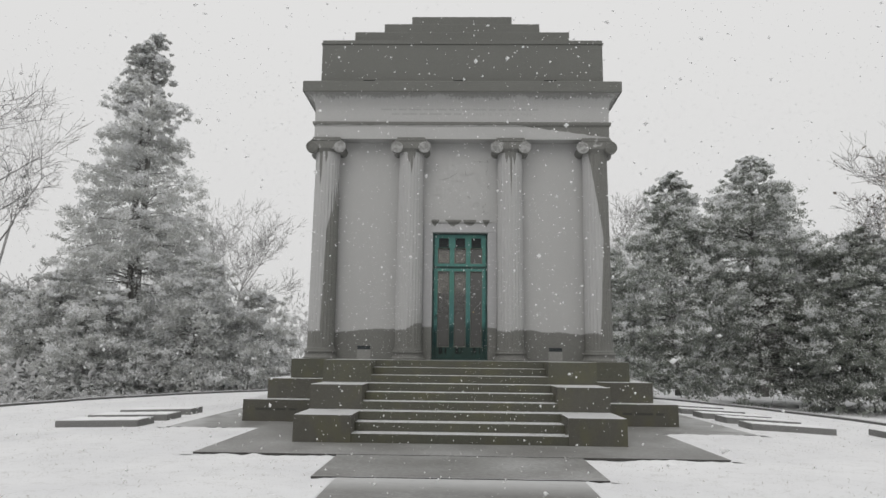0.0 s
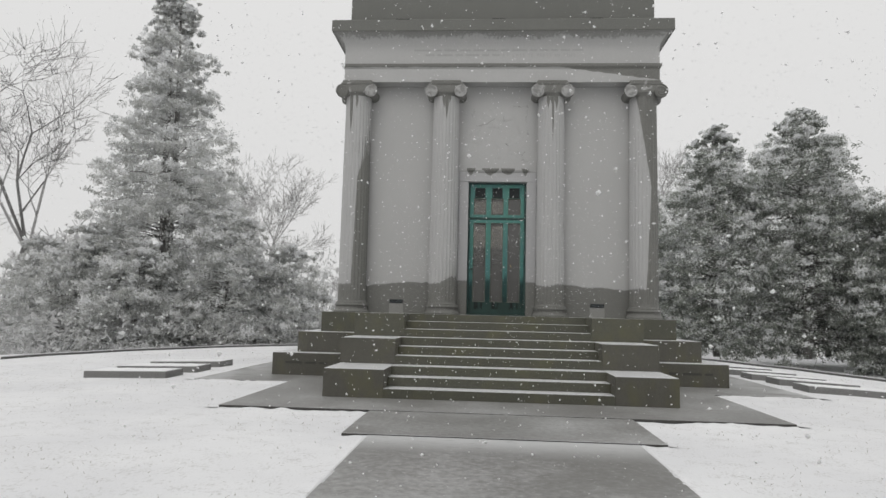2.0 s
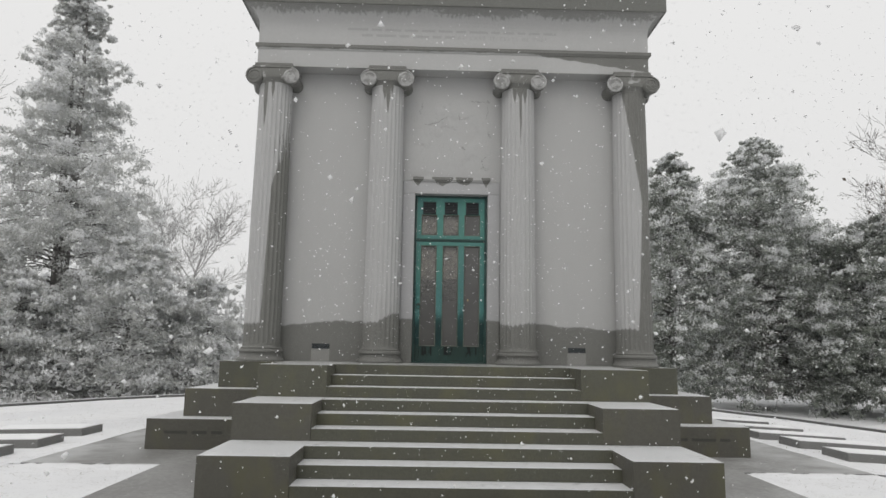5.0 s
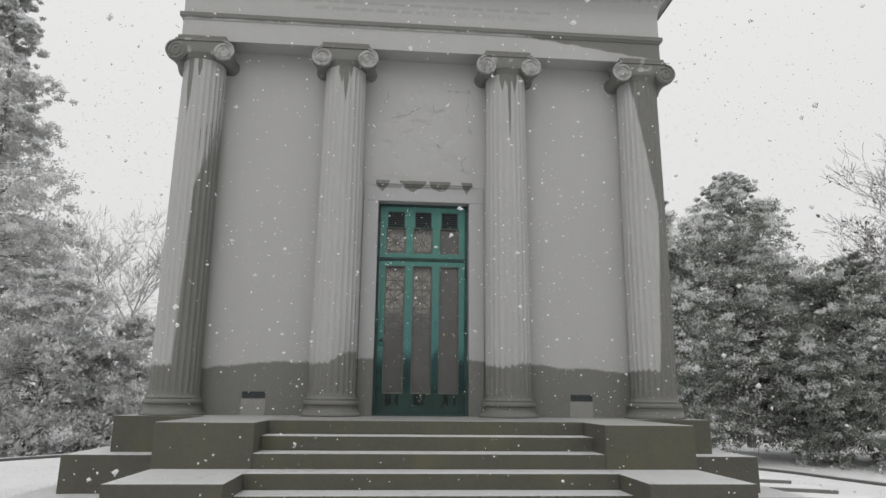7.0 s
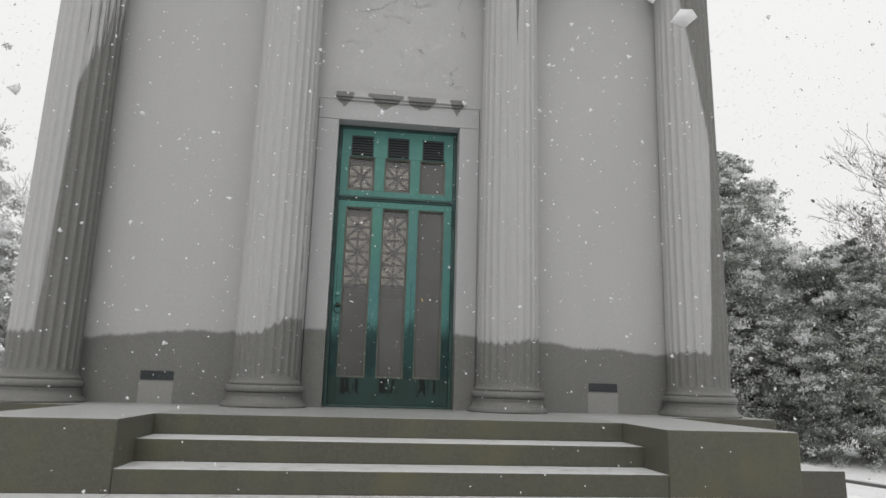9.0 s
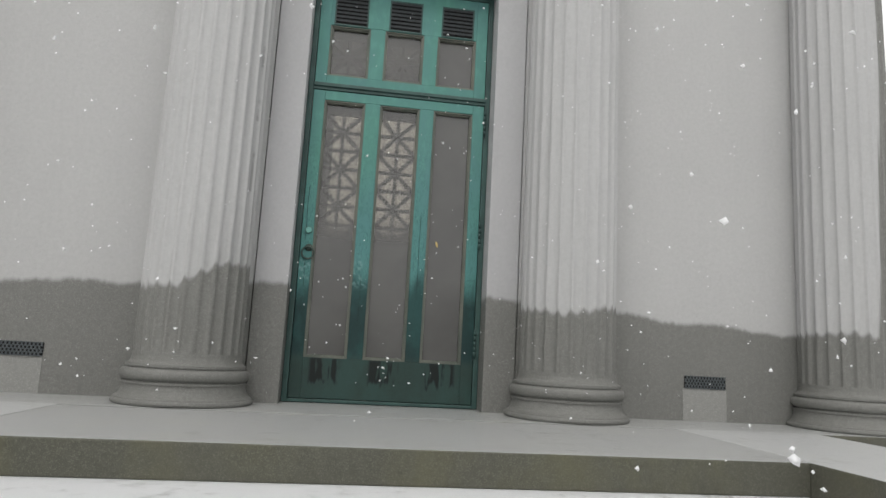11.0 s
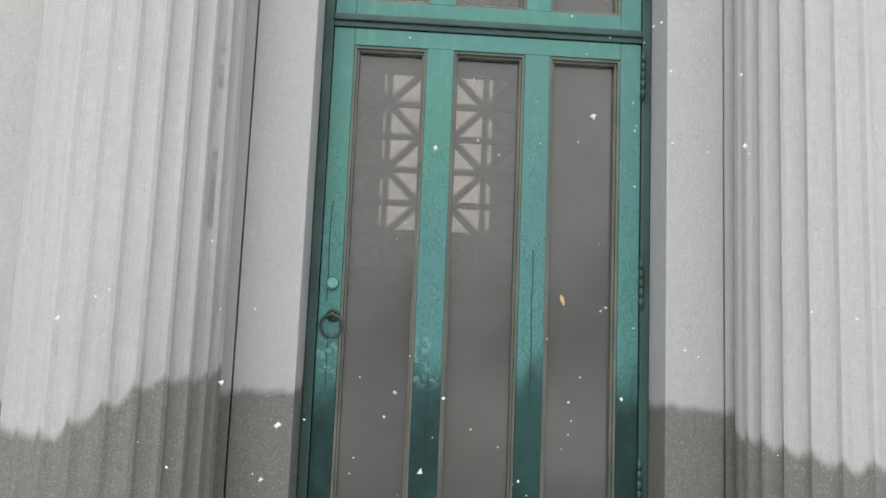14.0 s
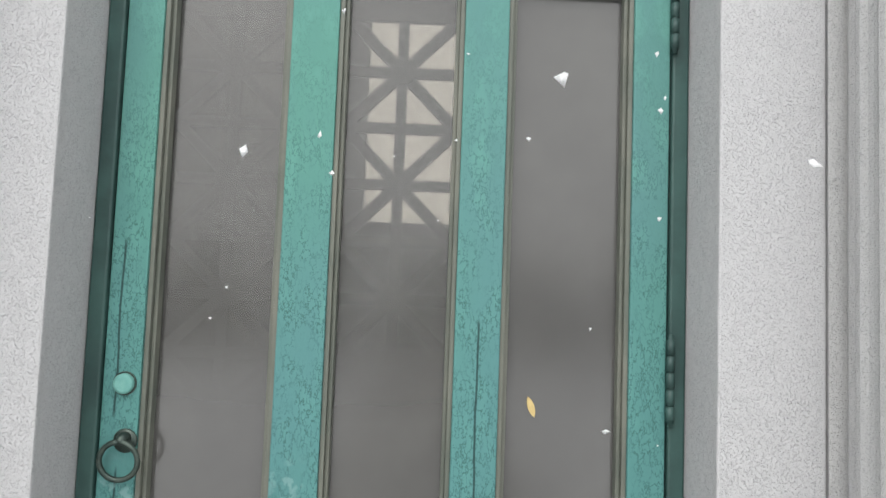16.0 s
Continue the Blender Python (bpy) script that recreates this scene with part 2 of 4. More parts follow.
def snow_ground():
    m = Nodes("snow", 0.9, spec=0.2)
    big, mid, fine = m.noise(0.35, 5.0), m.noise(4.0, 5.0), m.noise(42.0, 3.0)
    c = m.mix(m.step(big, 0.3, 0.7), (0.72, 0.725, 0.74), (0.80, 0.805, 0.815))
    grass = m.mul(m.step(m.add(m.mul(m.noise(24.0, 5.0, (1.4, 0.8, 1), 0.65), 0.7), m.mul(mid, 0.4)), 0.56, 0.72), 0.42)
    c = m.mix(grass, c, (0.38, 0.375, 0.35))
    m.color(c)
    m.bump(m.add(mid, m.mul(fine, 0.6)), 0.45, 0.03)
    return m.mat


M_SNOW = snow_ground()


def plain(name, a, b, scale, rough=0.8, metal=0.0, stretch=(1, 1, 1), bump=0.2, distance=0.003):
    m = Nodes(name, rough, metal)
    n1, n2 = m.noise(scale, 4.0, stretch), m.noise(scale * 7, 2.0, stretch)
    t = m.add(m.mul(m.step(n1, 0.3, 0.7), 0.7), m.mul(n2, 0.3))
    m.color(m.mix(t, a, b)).bump(m.add(n1, n2), bump, distance)
    return m.mat


def verdigris():
    m = Nodes("verdigris_bronze", 0.6, 0.0, 0.25)
    n1, n2, crackle = m.noise(2.2, 4.0, (1, 1, 0.35)), m.noise(16.0, 4.0, (1, 1, 0.5)), m.noise(85.0, 3.0, (1, 1, 0.5), 0.6)
    c = m.mix(m.step(n1, 0.3, 0.7), (0.082, 0.232, 0.187), (0.086, 0.204, 0.197))
    c = m.mix(m.mul(m.step(n2, 0.45, 0.75), 0.5), c, (0.112, 0.295, 0.245))
    net = m.math("ABSOLUTE", m.sub(crackle, 0.5))
    zone = m.mul(m.step(n2, 0.33, 0.58), m.step(m.sub(3.85, m.z), -0.2, 0.9))
    c = m.mix(m.mul(m.step(m.sub(3.1, m.z), -0.5, 0.6), 0.45), c, (0.068, 0.195, 0.208))
    c = m.mix(m.mul(m.mul(m.step(m.sub(0.04, net), 0.0, 0.03), zone), 0.6), c, (0.012, 0.045, 0.045))
    for lx, z0, z1 in ((0.224, 2.25, 2.95), (-0.662, 2.66, 3.12), (-0.648, 2.30, 2.56), (-0.215, 2.05, 2.45)):
        line = m.sub(0.0035, m.math("ABSOLUTE", m.add(m.sub(m.x, lx), m.mul(m.sub(m.noise(6.0, 2.0), 0.5), 0.012))))
        line = m.mul(m.step(line, 0.0, 0.002), m.mul(m.step(m.sub(m.z, z0), 0.0, 0.03), m.step(m.sub(z1, m.z), 0.0, 0.03)))
        c = m.mix(m.mul(line, 0.85), c, (0.010, 0.03, 0.03))
    # soaked and blackened towards the sill
    low = m.step(m.add(m.sub(2.41, m.z), m.mul(m.sub(m.noise(7.0, 3.0, (1, 1, 0.4)), 0.5), 0.6)), -0.13, 0.16)
    soaked = m.mix(m.step(m.noise(5.0, 4.0, (1, 1, 0.5)), 0.42, 0.62), (0.006, 0.018, 0.018), (0.013, 0.048, 0.046))
    soaked = m.mix(m.mul(m.step(m.sub(1.84, m.z), 0.0, 0.08), 0.6), soaked, (0.030, 0.042, 0.032))
    c = m.mix(m.mul(low, 0.9), c, soaked)
    # pale flaking crust along the tide mark
    tide = m.mul(m.step(m.sub(m.z, 2.30), 0.0, 0.1), m.step(m.sub(2.62, m.z), 0.0, 0.12))
    tide = m.mul(tide, m.step(m.sub(0.0, m.x), -0.2, 0.1))
    crust = m.mul(tide, m.mul(m.step(m.noise(34.0, 4.0), 0.50, 0.58), m.step(m.noise(5.0, 2.0), 0.46, 0.58)))
    c = m.mix(m.mul(crust, 0.75), c, (0.17, 0.30, 0.29))
    black = m.mul(m.step(m.noise(15.0, 3.0, (1, 1, 0.16)), 0.44, 0.52), m.mul(m.step(m.sub(1.80, m.z), 0.0, 0.03), m.step(m.sub(m.z, m.add(1.50, m.mul(m.noise(22.0, 2.0, (1, 1, 0.0)), 0.2))), 0.0, 0.03)))
    panels = None
    for mid in (-0.440, 0.003, 0.440):
        bay = m.step(m.sub(0.125, m.math("ABSOLUTE", m.sub(m.x, mid))), 0.0, 0.03)
        panels = bay if panels is None else m.add(panels, bay)
    c = m.mix(m.mul(m.mul(black, panels), 0.92), c, (0.007, 0.008, 0.008))
    m.color(c).rough(m.sub(0.65, m.mul(low, 0.1)))
    m.bump(m.add(m.mul(crackle, 0.8), n2), 0.5, 0.004)
    return m.mat


M_GREEN = verdigris()
M_BEAD = plain("weathered_bronze_bead", (0.075, 0.09, 0.075), (0.155, 0.158, 0.13), 9.0, 0.5, 0.0, (1, 1, 0.4), 0.3)
M_FRAME = plain("dark_bronze_frame", (0.02, 0.045, 0.042), (0.04, 0.09, 0.08), 6.0, 0.5)
M_RING = plain("dark_bronze", (0.03, 0.05, 0.045), (0.08, 0.10, 0.085), 40.0, 0.4, 0.6)
M_GRILLE = plain("dark_grille", (0.016, 0.016, 0.015), (0.03, 0.03, 0.028), 12.0, 0.7)
M_VENT = plain("vent_iron", (0.012, 0.016, 0.018), (0.03, 0.036, 0.038), 30.0, 0.6)
M_VENT_GRID = plain("vent_grid_iron", (0.045, 0.055, 0.06), (0.085, 0.095, 0.10), 30.0, 0.6)
# black for sheets that stand in for the shade of openings
M_DARK = plain("hollow_shade_black", (0.006, 0.006, 0.006), (0.012, 0.012, 0.012), 10.0, 0.9)
# room stone darkened in colour to give the dimness of the interior
M_INSIDE = plain("inner_stone_dimmed", (0.07, 0.068, 0.064), (0.11, 0.108, 0.10), 1.5, 0.6)
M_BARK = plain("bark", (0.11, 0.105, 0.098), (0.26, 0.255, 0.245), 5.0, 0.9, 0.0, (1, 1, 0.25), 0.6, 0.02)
# far twigs carry the distance haze as a paler colour than near ones
M_TWIG = plain("hazed_twigs", (0.30, 0.295, 0.29), (0.50, 0.50, 0.50), 1.4, 0.9)
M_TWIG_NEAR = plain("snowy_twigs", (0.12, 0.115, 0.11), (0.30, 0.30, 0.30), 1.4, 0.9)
M_CRUST = plain("lying_snow", (0.80, 0.81, 0.82), (0.88, 0.885, 0.89), 6.0, 0.9, 0.0, (1, 1, 1), 0.5, 0.01)
M_LEDGER = stone("ledger_granite", wet_all, tops=0.8, wet_c=(0.20, 0.20, 0.195), wet_b=(0.13, 0.13, 0.125))


def foliage(name, a, b, c):
    m = Nodes(name, 0.6, spec=0.3)
    per = m.pos.node.outputs["Random Per Island"]
    col = m.mix(per, a, b)
    tint = m.mix(m.step(m.noise(0.7, 3.0), 0.4, 0.7), col, c)
    m.color(tint)
    thin = m.n.new("ShaderNodeBsdfTranslucent")
    m.l.new(tint, thin.inputs[0])
    both = m.n.new("ShaderNodeMixShader")
    both.inputs[0].default_value = 0.58
    m.l.new(m.bsdf.outputs[0], both.inputs[1])
    m.l.new(thin.outputs[0], both.inputs[2])
    m.l.new(both.outputs[0], m.n["Material Output"].inputs["Surface"])
    return m.mat


# both leaf colours are lifted to imitate snow haze, the second more
M_LEAF_R = foliage("hazed_dark_evergreen_leaf", (0.25, 0.27, 0.24), (0.46, 0.482, 0.44), (0.34, 0.36, 0.325))
M_LEAF_L = foliage("hazed_evergreen_leaf", (0.49, 0.498, 0.482), (0.70, 0.705, 0.69), (0.59, 0.595, 0.58))
M_FLECK = foliage("leaf_snow", (0.80, 0.805, 0.81), (0.93, 0.935, 0.94), (0.88, 0.885, 0.89))


def dusty_glass():
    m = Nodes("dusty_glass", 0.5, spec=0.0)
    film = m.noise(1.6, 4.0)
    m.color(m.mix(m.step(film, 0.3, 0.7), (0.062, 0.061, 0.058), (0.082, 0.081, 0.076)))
    clear = m.n.new("ShaderNodeBsdfTransparent")
    clear.inputs[0].default_value = (0.95, 0.94, 0.91, 1)
    mix = m.n.new("ShaderNodeMixShader")
    # a clear share where the dust film is thin; more opaque low and right
    opacity = m.math("MAXIMUM", m.step(m.sub(2.95, m.z), 0.0, 0.4), m.mul(m.step(m.x, 0.2, 0.32), 0.9))
    m.put(m.math("MINIMUM", m.add(m.add(0.40, m.mul(film, 0.16)), m.mul(opacity, 0.62)), 0.985), mix.inputs[0])
    m.l.new(clear.outputs[0], mix.inputs[1])
    m.l.new(m.bsdf.outputs[0], mix.inputs[2])
    shine = m.n.new("ShaderNodeBsdfGlossy")
    shine.inputs["Roughness"].default_value = 0.16
    fresnel = m.n.new("ShaderNodeFresnel")
    fresnel.inputs["IOR"].default_value = 1.8
    coat = m.n.new("ShaderNodeMixShader")
    m.l.new(fresnel.outputs[0], coat.inputs[0])
    m.l.new(mix.outputs[0], coat.inputs[1])
    m.l.new(shine.outputs[0], coat.inputs[2])
    m.l.new(coat.outputs[0], m.n["Material Output"].inputs["Surface"])
    return m.mat


M_GLASS = dusty_glass()


def frosted():
    m = Nodes("frosted_pane", 0.5)
    m.color((0.8, 0.78, 0.74))
    clear = m.n.new("ShaderNodeBsdfTranslucent")
    clear.inputs[0].default_value = (0.92, 0.89, 0.83, 1)
    mix = m.n.new("ShaderNodeMixShader")
    mix.inputs[0].default_value = 0.1
    see = m.n.new("ShaderNodeBsdfTransparent")
    see.inputs[0].default_value = (0.95, 0.92, 0.86, 1)
    half = m.n.new("ShaderNodeMixShader")
    half.inputs[0].default_value = 0.25
    m.l.new(see.outputs[0], half.inputs[1])
    m.l.new(clear.outputs[0], half.inputs[2])
    clear = half
    m.l.new(clear.outputs[0], mix.inputs[1])
    m.l.new(m.bsdf.outputs[0], mix.inputs[2])
    m.l.new(mix.outputs[0], m.n["Material Output"].inputs["Surface"])
    return m.mat


M_FROST = frosted()


# ---- mesh helpers ----
def mesh_object(name, bm, material, parent=None, smooth=False):
    me = bpy.data.meshes.new(name)
    bm.normal_update()
    bm.to_mesh(me)
    bm.free()
    for m in material if isinstance(material, (list, tuple)) else [material]:
        me.materials.append(m)
    if smooth:
        for p in me.polygons:
            p.use_smooth = True
    ob = new(name, me)
    if parent:
        ob.parent = parent
    return ob


def part(name, bm, material, parent, label="", smooth=False):
    ob = mesh_object(name, bm, material, parent, smooth)
    if label:
        ob["label"] = label
    return ob


def empty(name, at=(0, 0, 0)):
    ob = new(name)
    ob.location = at
    ob.empty_display_size = 0.1
    return ob


def box_in(bm, x0, x1, y0, y1, z0, z1, bevel=0.0):
    v = [bm.verts.new(p) for p in ((x0, y0, z0), (x1, y0, z0), (x1, y1, z0), (x0, y1, z0), (x0, y0, z1), (x1, y0, z1), (x1, y1, z1), (x0, y1, z1))]
    fs = [bm.faces.new([v[i] for i in f]) for f in ((3, 2, 1, 0), (4, 5, 6, 7), (0, 1, 5, 4), (1, 2, 6, 5), (2, 3, 7, 6), (3, 0, 4, 7))]
    if bevel:
        es = list({e for f in fs for e in f.edges})
        bmesh.ops.bevel(bm, geom=es, offset=bevel, segments=2, profile=0.6, affect="EDGES")


def box(x0, x1, y0, y1, z0, z1, bevel=0.0):
    bm = bmesh.new()
    box_in(bm, min(x0, x1), max(x0, x1), y0, y1, z0, z1, bevel)
    return bm


def ring_sweep(bm, half, cy, profile):
    """A square ring of mouldings: profile is a list of (outset, z); half: the half width at outset 0, round (0, cy)."""
    rows = []
    for out, z in profile:
        h = half + out
        rows.append([bm.verts.new((sx * h, cy + sy * h, z)) for sx, sy in ((-1, -1), (1, -1), (1, 1), (-1, 1))])
    for a, b in zip(rows, rows[1:]):
        for i in range(4):
            j = (i + 1) % 4
            bm.faces.new((a[i], a[j], b[j], b[i]))
    bm.faces.new(rows[-1])
    bm.faces.new(rows[0][::-1])


def lathe(bm, profile, n=32, centre=(0, 0), caps=True):
    rows = []
    for r, z in profile:
        rows.append([bm.verts.new((centre[0] + r * math.cos(2 * math.pi * i / n), centre[1] + r * math.sin(2 * math.pi * i / n), z)) for i in range(n)])
    for a, b in zip(rows, rows[1:]):
        for i in range(n):
            j = (i + 1) % n
            bm.faces.new((a[i], a[j], b[j], b[i]))
    if caps:
        bm.faces.new(rows[-1])
        bm.faces.new(rows[0][::-1])


def tube_in(bm, points, radii, n=6, caps=True):
    """A tapered tube along points."""
    rings, last = [], None
    for k, p in enumerate(points):
        a, b = points[max(k - 1, 0)], points[min(k + 1, len(points) - 1)]
        d = (Vector(b) - Vector(a)).normalized()
        side = d.cross(Vector((0, 0, 1)) if abs(d.z) < 0.95 else Vector((1, 0, 0))).normalized() if last is None else (last - d * last.dot(d)).normalized()
        last, other = side, d.cross(side)
        rings.append([bm.verts.new(Vector(p) + radii[k] * (math.cos(2 * math.pi * i / n) * side + math.sin(2 * math.pi * i / n) * other)) for i in range(n)])
    for a, b in zip(rings, rings[1:]):
        for i in range(n):
            j = (i + 1) % n
            bm.faces.new((a[i], a[j], b[j], b[i]))
    if caps:
        bm.faces.new(rings[-1])
        bm.faces.new(rings[0][::-1])


# ---- ground ----
def ground_height(x, y):
    r = math.hypot(x + 1.2, y)
    z = -0.05 - 0.045 * min(max(0.0, x - 6.4), 7.0) - 0.024 * min(max(0.0, -x - 6.4), 9.0) + 0.02 * noise.noise((x * 0.5, y * 0.5, 0.0))
    if r > 14.5:
        u = min((r - 14.5) / 14.0, 1.0)
        z -= 1.1 * u * u * (3 - 2 * u)
    if r > 30:
        z += 0.8 * noise.noise((x * 0.03, y * 0.03, 4.0)) * min((r - 30) / 40, 1.0)
    return z


bm = bmesh.new()
radii = [0.0] + [0.45 * k for k in range(1, 38)] + [17.0 * 1.13 ** k for k in range(1, 33)]
rows, SPOKES = [], 128
for r in radii[1:]:
    rows.append([bm.verts.new((-0.6 + r * math.cos(2 * math.pi * i / SPOKES), r * math.sin(2 * math.pi * i / SPOKES),
                               ground_height(-0.6 + r * math.cos(2 * math.pi * i / SPOKES), r * math.sin(2 * math.pi * i / SPOKES)))) for i in range(SPOKES)])
hub = bm.verts.new((-0.6, 0, -0.05))
for i in range(SPOKES):
    bm.faces.new((hub, rows[0][i], rows[0][(i + 1) % SPOKES]))
for a, b in zip(rows, rows[1:]):
    for i in range(SPOKES):
        j = (i + 1) % SPOKES
        bm.faces.new((a[i], b[i], b[j], a[j]))
ground = mesh_object("ground", bm, M_SNOW, None, True)
tagged(ground, "snow-covered lawn with grass tips showing through", "ground", kind="structure")

# curved stone kerb at the rim of the lawn
bm = bmesh.new()
KERB_R, steps = 14.25, 120
prev = None
for k in range(steps + 1):
    a = radians(-28 + 236 * k / steps)
    ring = []
    base = ground_height(-1.2 + KERB_R * math.cos(a), KERB_R * math.sin(a))
    for r, z in ((KERB_R - 0.14, -0.2), (KERB_R - 0.14, 0.065), (KERB_R - 0.12, 0.08), (KERB_R + 0.16, 0.08), (KERB_R + 0.16, -0.4)):
        ring.append(bm.verts.new((-1.2 + r * math.cos(a), r * math.sin(a), base + z)))
    if prev:
        for q in range(4):
            bm.faces.new((prev[q], ring[q], ring[q + 1], prev[q + 1]))
    prev = ring
M_KERB = stone("kerb_granite", wet_all, tops=0.9, wet_c=(0.12, 0.12, 0.115), wet_b=(0.07, 0.07, 0.068))
kerb = mesh_object("kerb", bm, M_KERB)
tagged(kerb, "low curved granite kerb round the snowy lawn", "kerb", kind="structure")

# paving round the steps and the walk that leads up to them
pavement = empty("pavement")
tagged(pavement, "wet grey stone paving dusted with sleet", "pavement", kind="structure")
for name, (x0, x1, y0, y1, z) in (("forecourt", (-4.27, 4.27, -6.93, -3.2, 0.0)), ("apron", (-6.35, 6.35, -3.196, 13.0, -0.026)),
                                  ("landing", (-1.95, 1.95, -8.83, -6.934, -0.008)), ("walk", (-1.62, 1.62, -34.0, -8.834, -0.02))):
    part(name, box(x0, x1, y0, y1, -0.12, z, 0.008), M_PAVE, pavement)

# ragged snow that creeps over the paving's edge
def snow_lip(x0, y0, x1, y1, inward, top):
    bm = bmesh.new()
    length = math.hypot(x1 - x0, y1 - y0)
    n = max(4, int(length / 0.05))
    prev = None
    for k in range(n + 1):
        u = k / n
        x, y = x0 + (x1 - x0) * u, y0 + (y1 - y0) * u
        f = noise.noise((x * 1.7, y * 1.7, 5.0)) + 0.6 * noise.noise((x * 7.0, y * 7.0, 1.0))
        h = max(-0.048, min(top + 0.004, -0.030 + 0.030 * f))
        reach = 0.02 + 0.02 * max(0.0, f)
        ring = [bm.verts.new((x + inward[0] * d, y + inward[1] * d, z)) for d, z in ((-0.30, -0.062), (-0.14, -0.04 + 0.25 * (h + 0.04)), (-0.05, h - 0.003), (-0.004 - (0.012 if h < top - 0.01 else -reach), h), (-0.004, -0.08))]
        if prev:
            for q in range(4):
                bm.faces.new((prev[q], prev[q + 1], ring[q + 1], ring[q]))
        prev = ring
    return bm


for s in (-1, 1):
    for i, (a, b, c, d, inn, top) in enumerate(((s * 1.97, -6.93, s * 4.27, -6.93, (0, 1), 0.0), (s * 4.27, -6.93, s * 4.27, -3.2, (-s, 0), 0.0), (s * 1.64, -8.83, s * 1.95, -8.83, (0, 1), -0.008),
                                 (s * 1.95, -8.83, s * 1.95, -6.95, (-s, 0), -0.008), (s * 1.62, -22.0, s * 1.62, -8.85, (-s, 0), -0.02), (s * 4.3, -3.196, s * 6.35, -3.196, (0, 1), -0.026), (s * 6.35, -3.196, s * 6.35, 9.0, (-s, 0), -0.026))):
        part("snow_lip", snow_lip(a, b, c, d, inn, top), M_SNOW, pavement, "ragged snow along the paving edge", True)

# ---- mausoleum ----
PLAT = 1.449
RISE, TIER = PLAT / 9, PLAT / 3
CY = 3.4
tomb = empty("mausoleum", (0, CY, 0))
tagged(tomb, "grey granite mausoleum with four engaged fluted columns, soaked dark by sleet", "mausoleum")


def tomb_part(name, bm, material, label="", smooth=False, parent=None):
    ob = part(name, bm, material, parent or tomb, label, smooth)
    if parent is None:
        ob.matrix_parent_inverse = Matrix.Translation((0, -CY, 0))
    return ob


for k, half in enumerate((5.16, 4.71, 4.27)):
    z1 = TIER * (k + 1)
    bm = bmesh.new()
    cut = 0.004
    box_in(bm, -half, half, CY - half, CY + half, z1 - TIER - (0.1 if k == 0 else cut), z1, 0.012)
    tomb_part("plinth_tier", bm, M_LANDING if k == 2 else M_PLINTH, "dark wet granite step of the plinth with slush on top" if k == 0 else "")

FRONT = -0.236
DOOR_W, DOOR_T = 0.742, 4.86
bm = bmesh.new()
for s in (-1, 1):
    box_in(bm, min(s * 0.992, s * 3.78), max(s * 0.992, s * 3.78), FRONT, 0.30, PLAT - 0.02, 7.38)
box_in(bm, -0.992, 0.992, FRONT, 0.30, 5.12, 7.38)
tomb_part("front_wall", bm, M_WALL, "smooth pale granite wall with a dark wet band along the foot")
for s in (-1, 1):
    tomb_part("jamb", box(s * DOOR_W, s * 0.985, FRONT - 0.004, 0.296, PLAT - 0.02, DOOR_T - 0.004, 0.006), M_JAMB)
tomb_part("door_lintel", box(-0.985, 0.985, FRONT - 0.004, 0.296, DOOR_T, 5.115, 0.006), M_JAMB)
bm = bmesh.new()
box_in(bm, -0.79, 0.79, FRONT - 0.055, FRONT + 0.05, 5.135, 5.20, 0.012)
box_in(bm, -0.765, 0.765, FRONT - 0.03, FRONT + 0.05, 5.105, 5.14, 0.008)
tomb_part("door_moulding", bm, M_LINTEL, "chipped door moulding with dark wet patches")
for s in (-1, 1):
    tomb_part("side_wall", box(s * 3.35, s * 3.80, 0.31, 7.0, PLAT - 0.02, 7.38), M_WALL)
WIN = (-0.85, 0.85, 3.9, 7.05)
bm = bmesh.new()
for s in (-1, 1):
    box_in(bm, min(s * 0.85, s * 3.80), max(s * 0.85, s * 3.80), 7.0, 7.3, PLAT - 0.02, 7.38)
box_in(bm, -0.85, 0.85, 7.0, 7.3, PLAT - 0.02, WIN[2])
box_in(bm, -0.85, 0.85, 7.0, 7.3, WIN[3], 7.38)
tomb_part("rear_wall", bm, M_WALL)
tomb_part("rear_window_pane", box(-0.849, 0.849, 7.1, 7.11, WIN[2] + 0.001, WIN[3] - 0.001), M_FROST, "pale obscured rear window pane")
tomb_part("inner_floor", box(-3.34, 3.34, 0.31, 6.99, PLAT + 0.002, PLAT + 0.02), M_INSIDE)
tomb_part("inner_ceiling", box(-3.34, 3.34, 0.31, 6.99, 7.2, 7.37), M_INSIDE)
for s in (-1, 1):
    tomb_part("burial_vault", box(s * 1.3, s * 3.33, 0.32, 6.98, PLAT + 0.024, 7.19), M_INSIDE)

bm = bmesh.new()
ring_sweep(bm, 4.0, CY, [(-0.7, 7.362), (0, 7.362), (0, 7.72), (0.02, 7.73), (0.03, 7.75), (0.05, 7.77), (0.05, 7.835), (0.02, 7.846), (-0.1, 7.846)])
tomb_part("architrave", bm, M_ARCH, "pale architrave with a dark wet moulding")
bm = bmesh.new()
ring_sweep(bm, 4.0, CY, [(-0.7, 7.848), (0, 7.848), (0, 8.22)] + [(0.29 * (1 - math.cos(a)), 8.22 + 0.39 * math.sin(a)) for a in [radians(90) * k / 8 for k in range(1, 9)]])
tomb_part("cavetto_frieze", bm, M_FRIEZE, "pale frieze curving out under the cornice")
bm = bmesh.new()
ring_sweep(bm, 4.0, CY, [(-0.5, 8.612), (0.27, 8.612), (0.275, 8.60), (0.30, 8.60), (0.305, 8.62), (0.305, 8.88), (0.28, 8.905), (-0.3, 8.98)])
tomb_part("cornice", bm, M_WETTOP, "dark wet granite cornice")
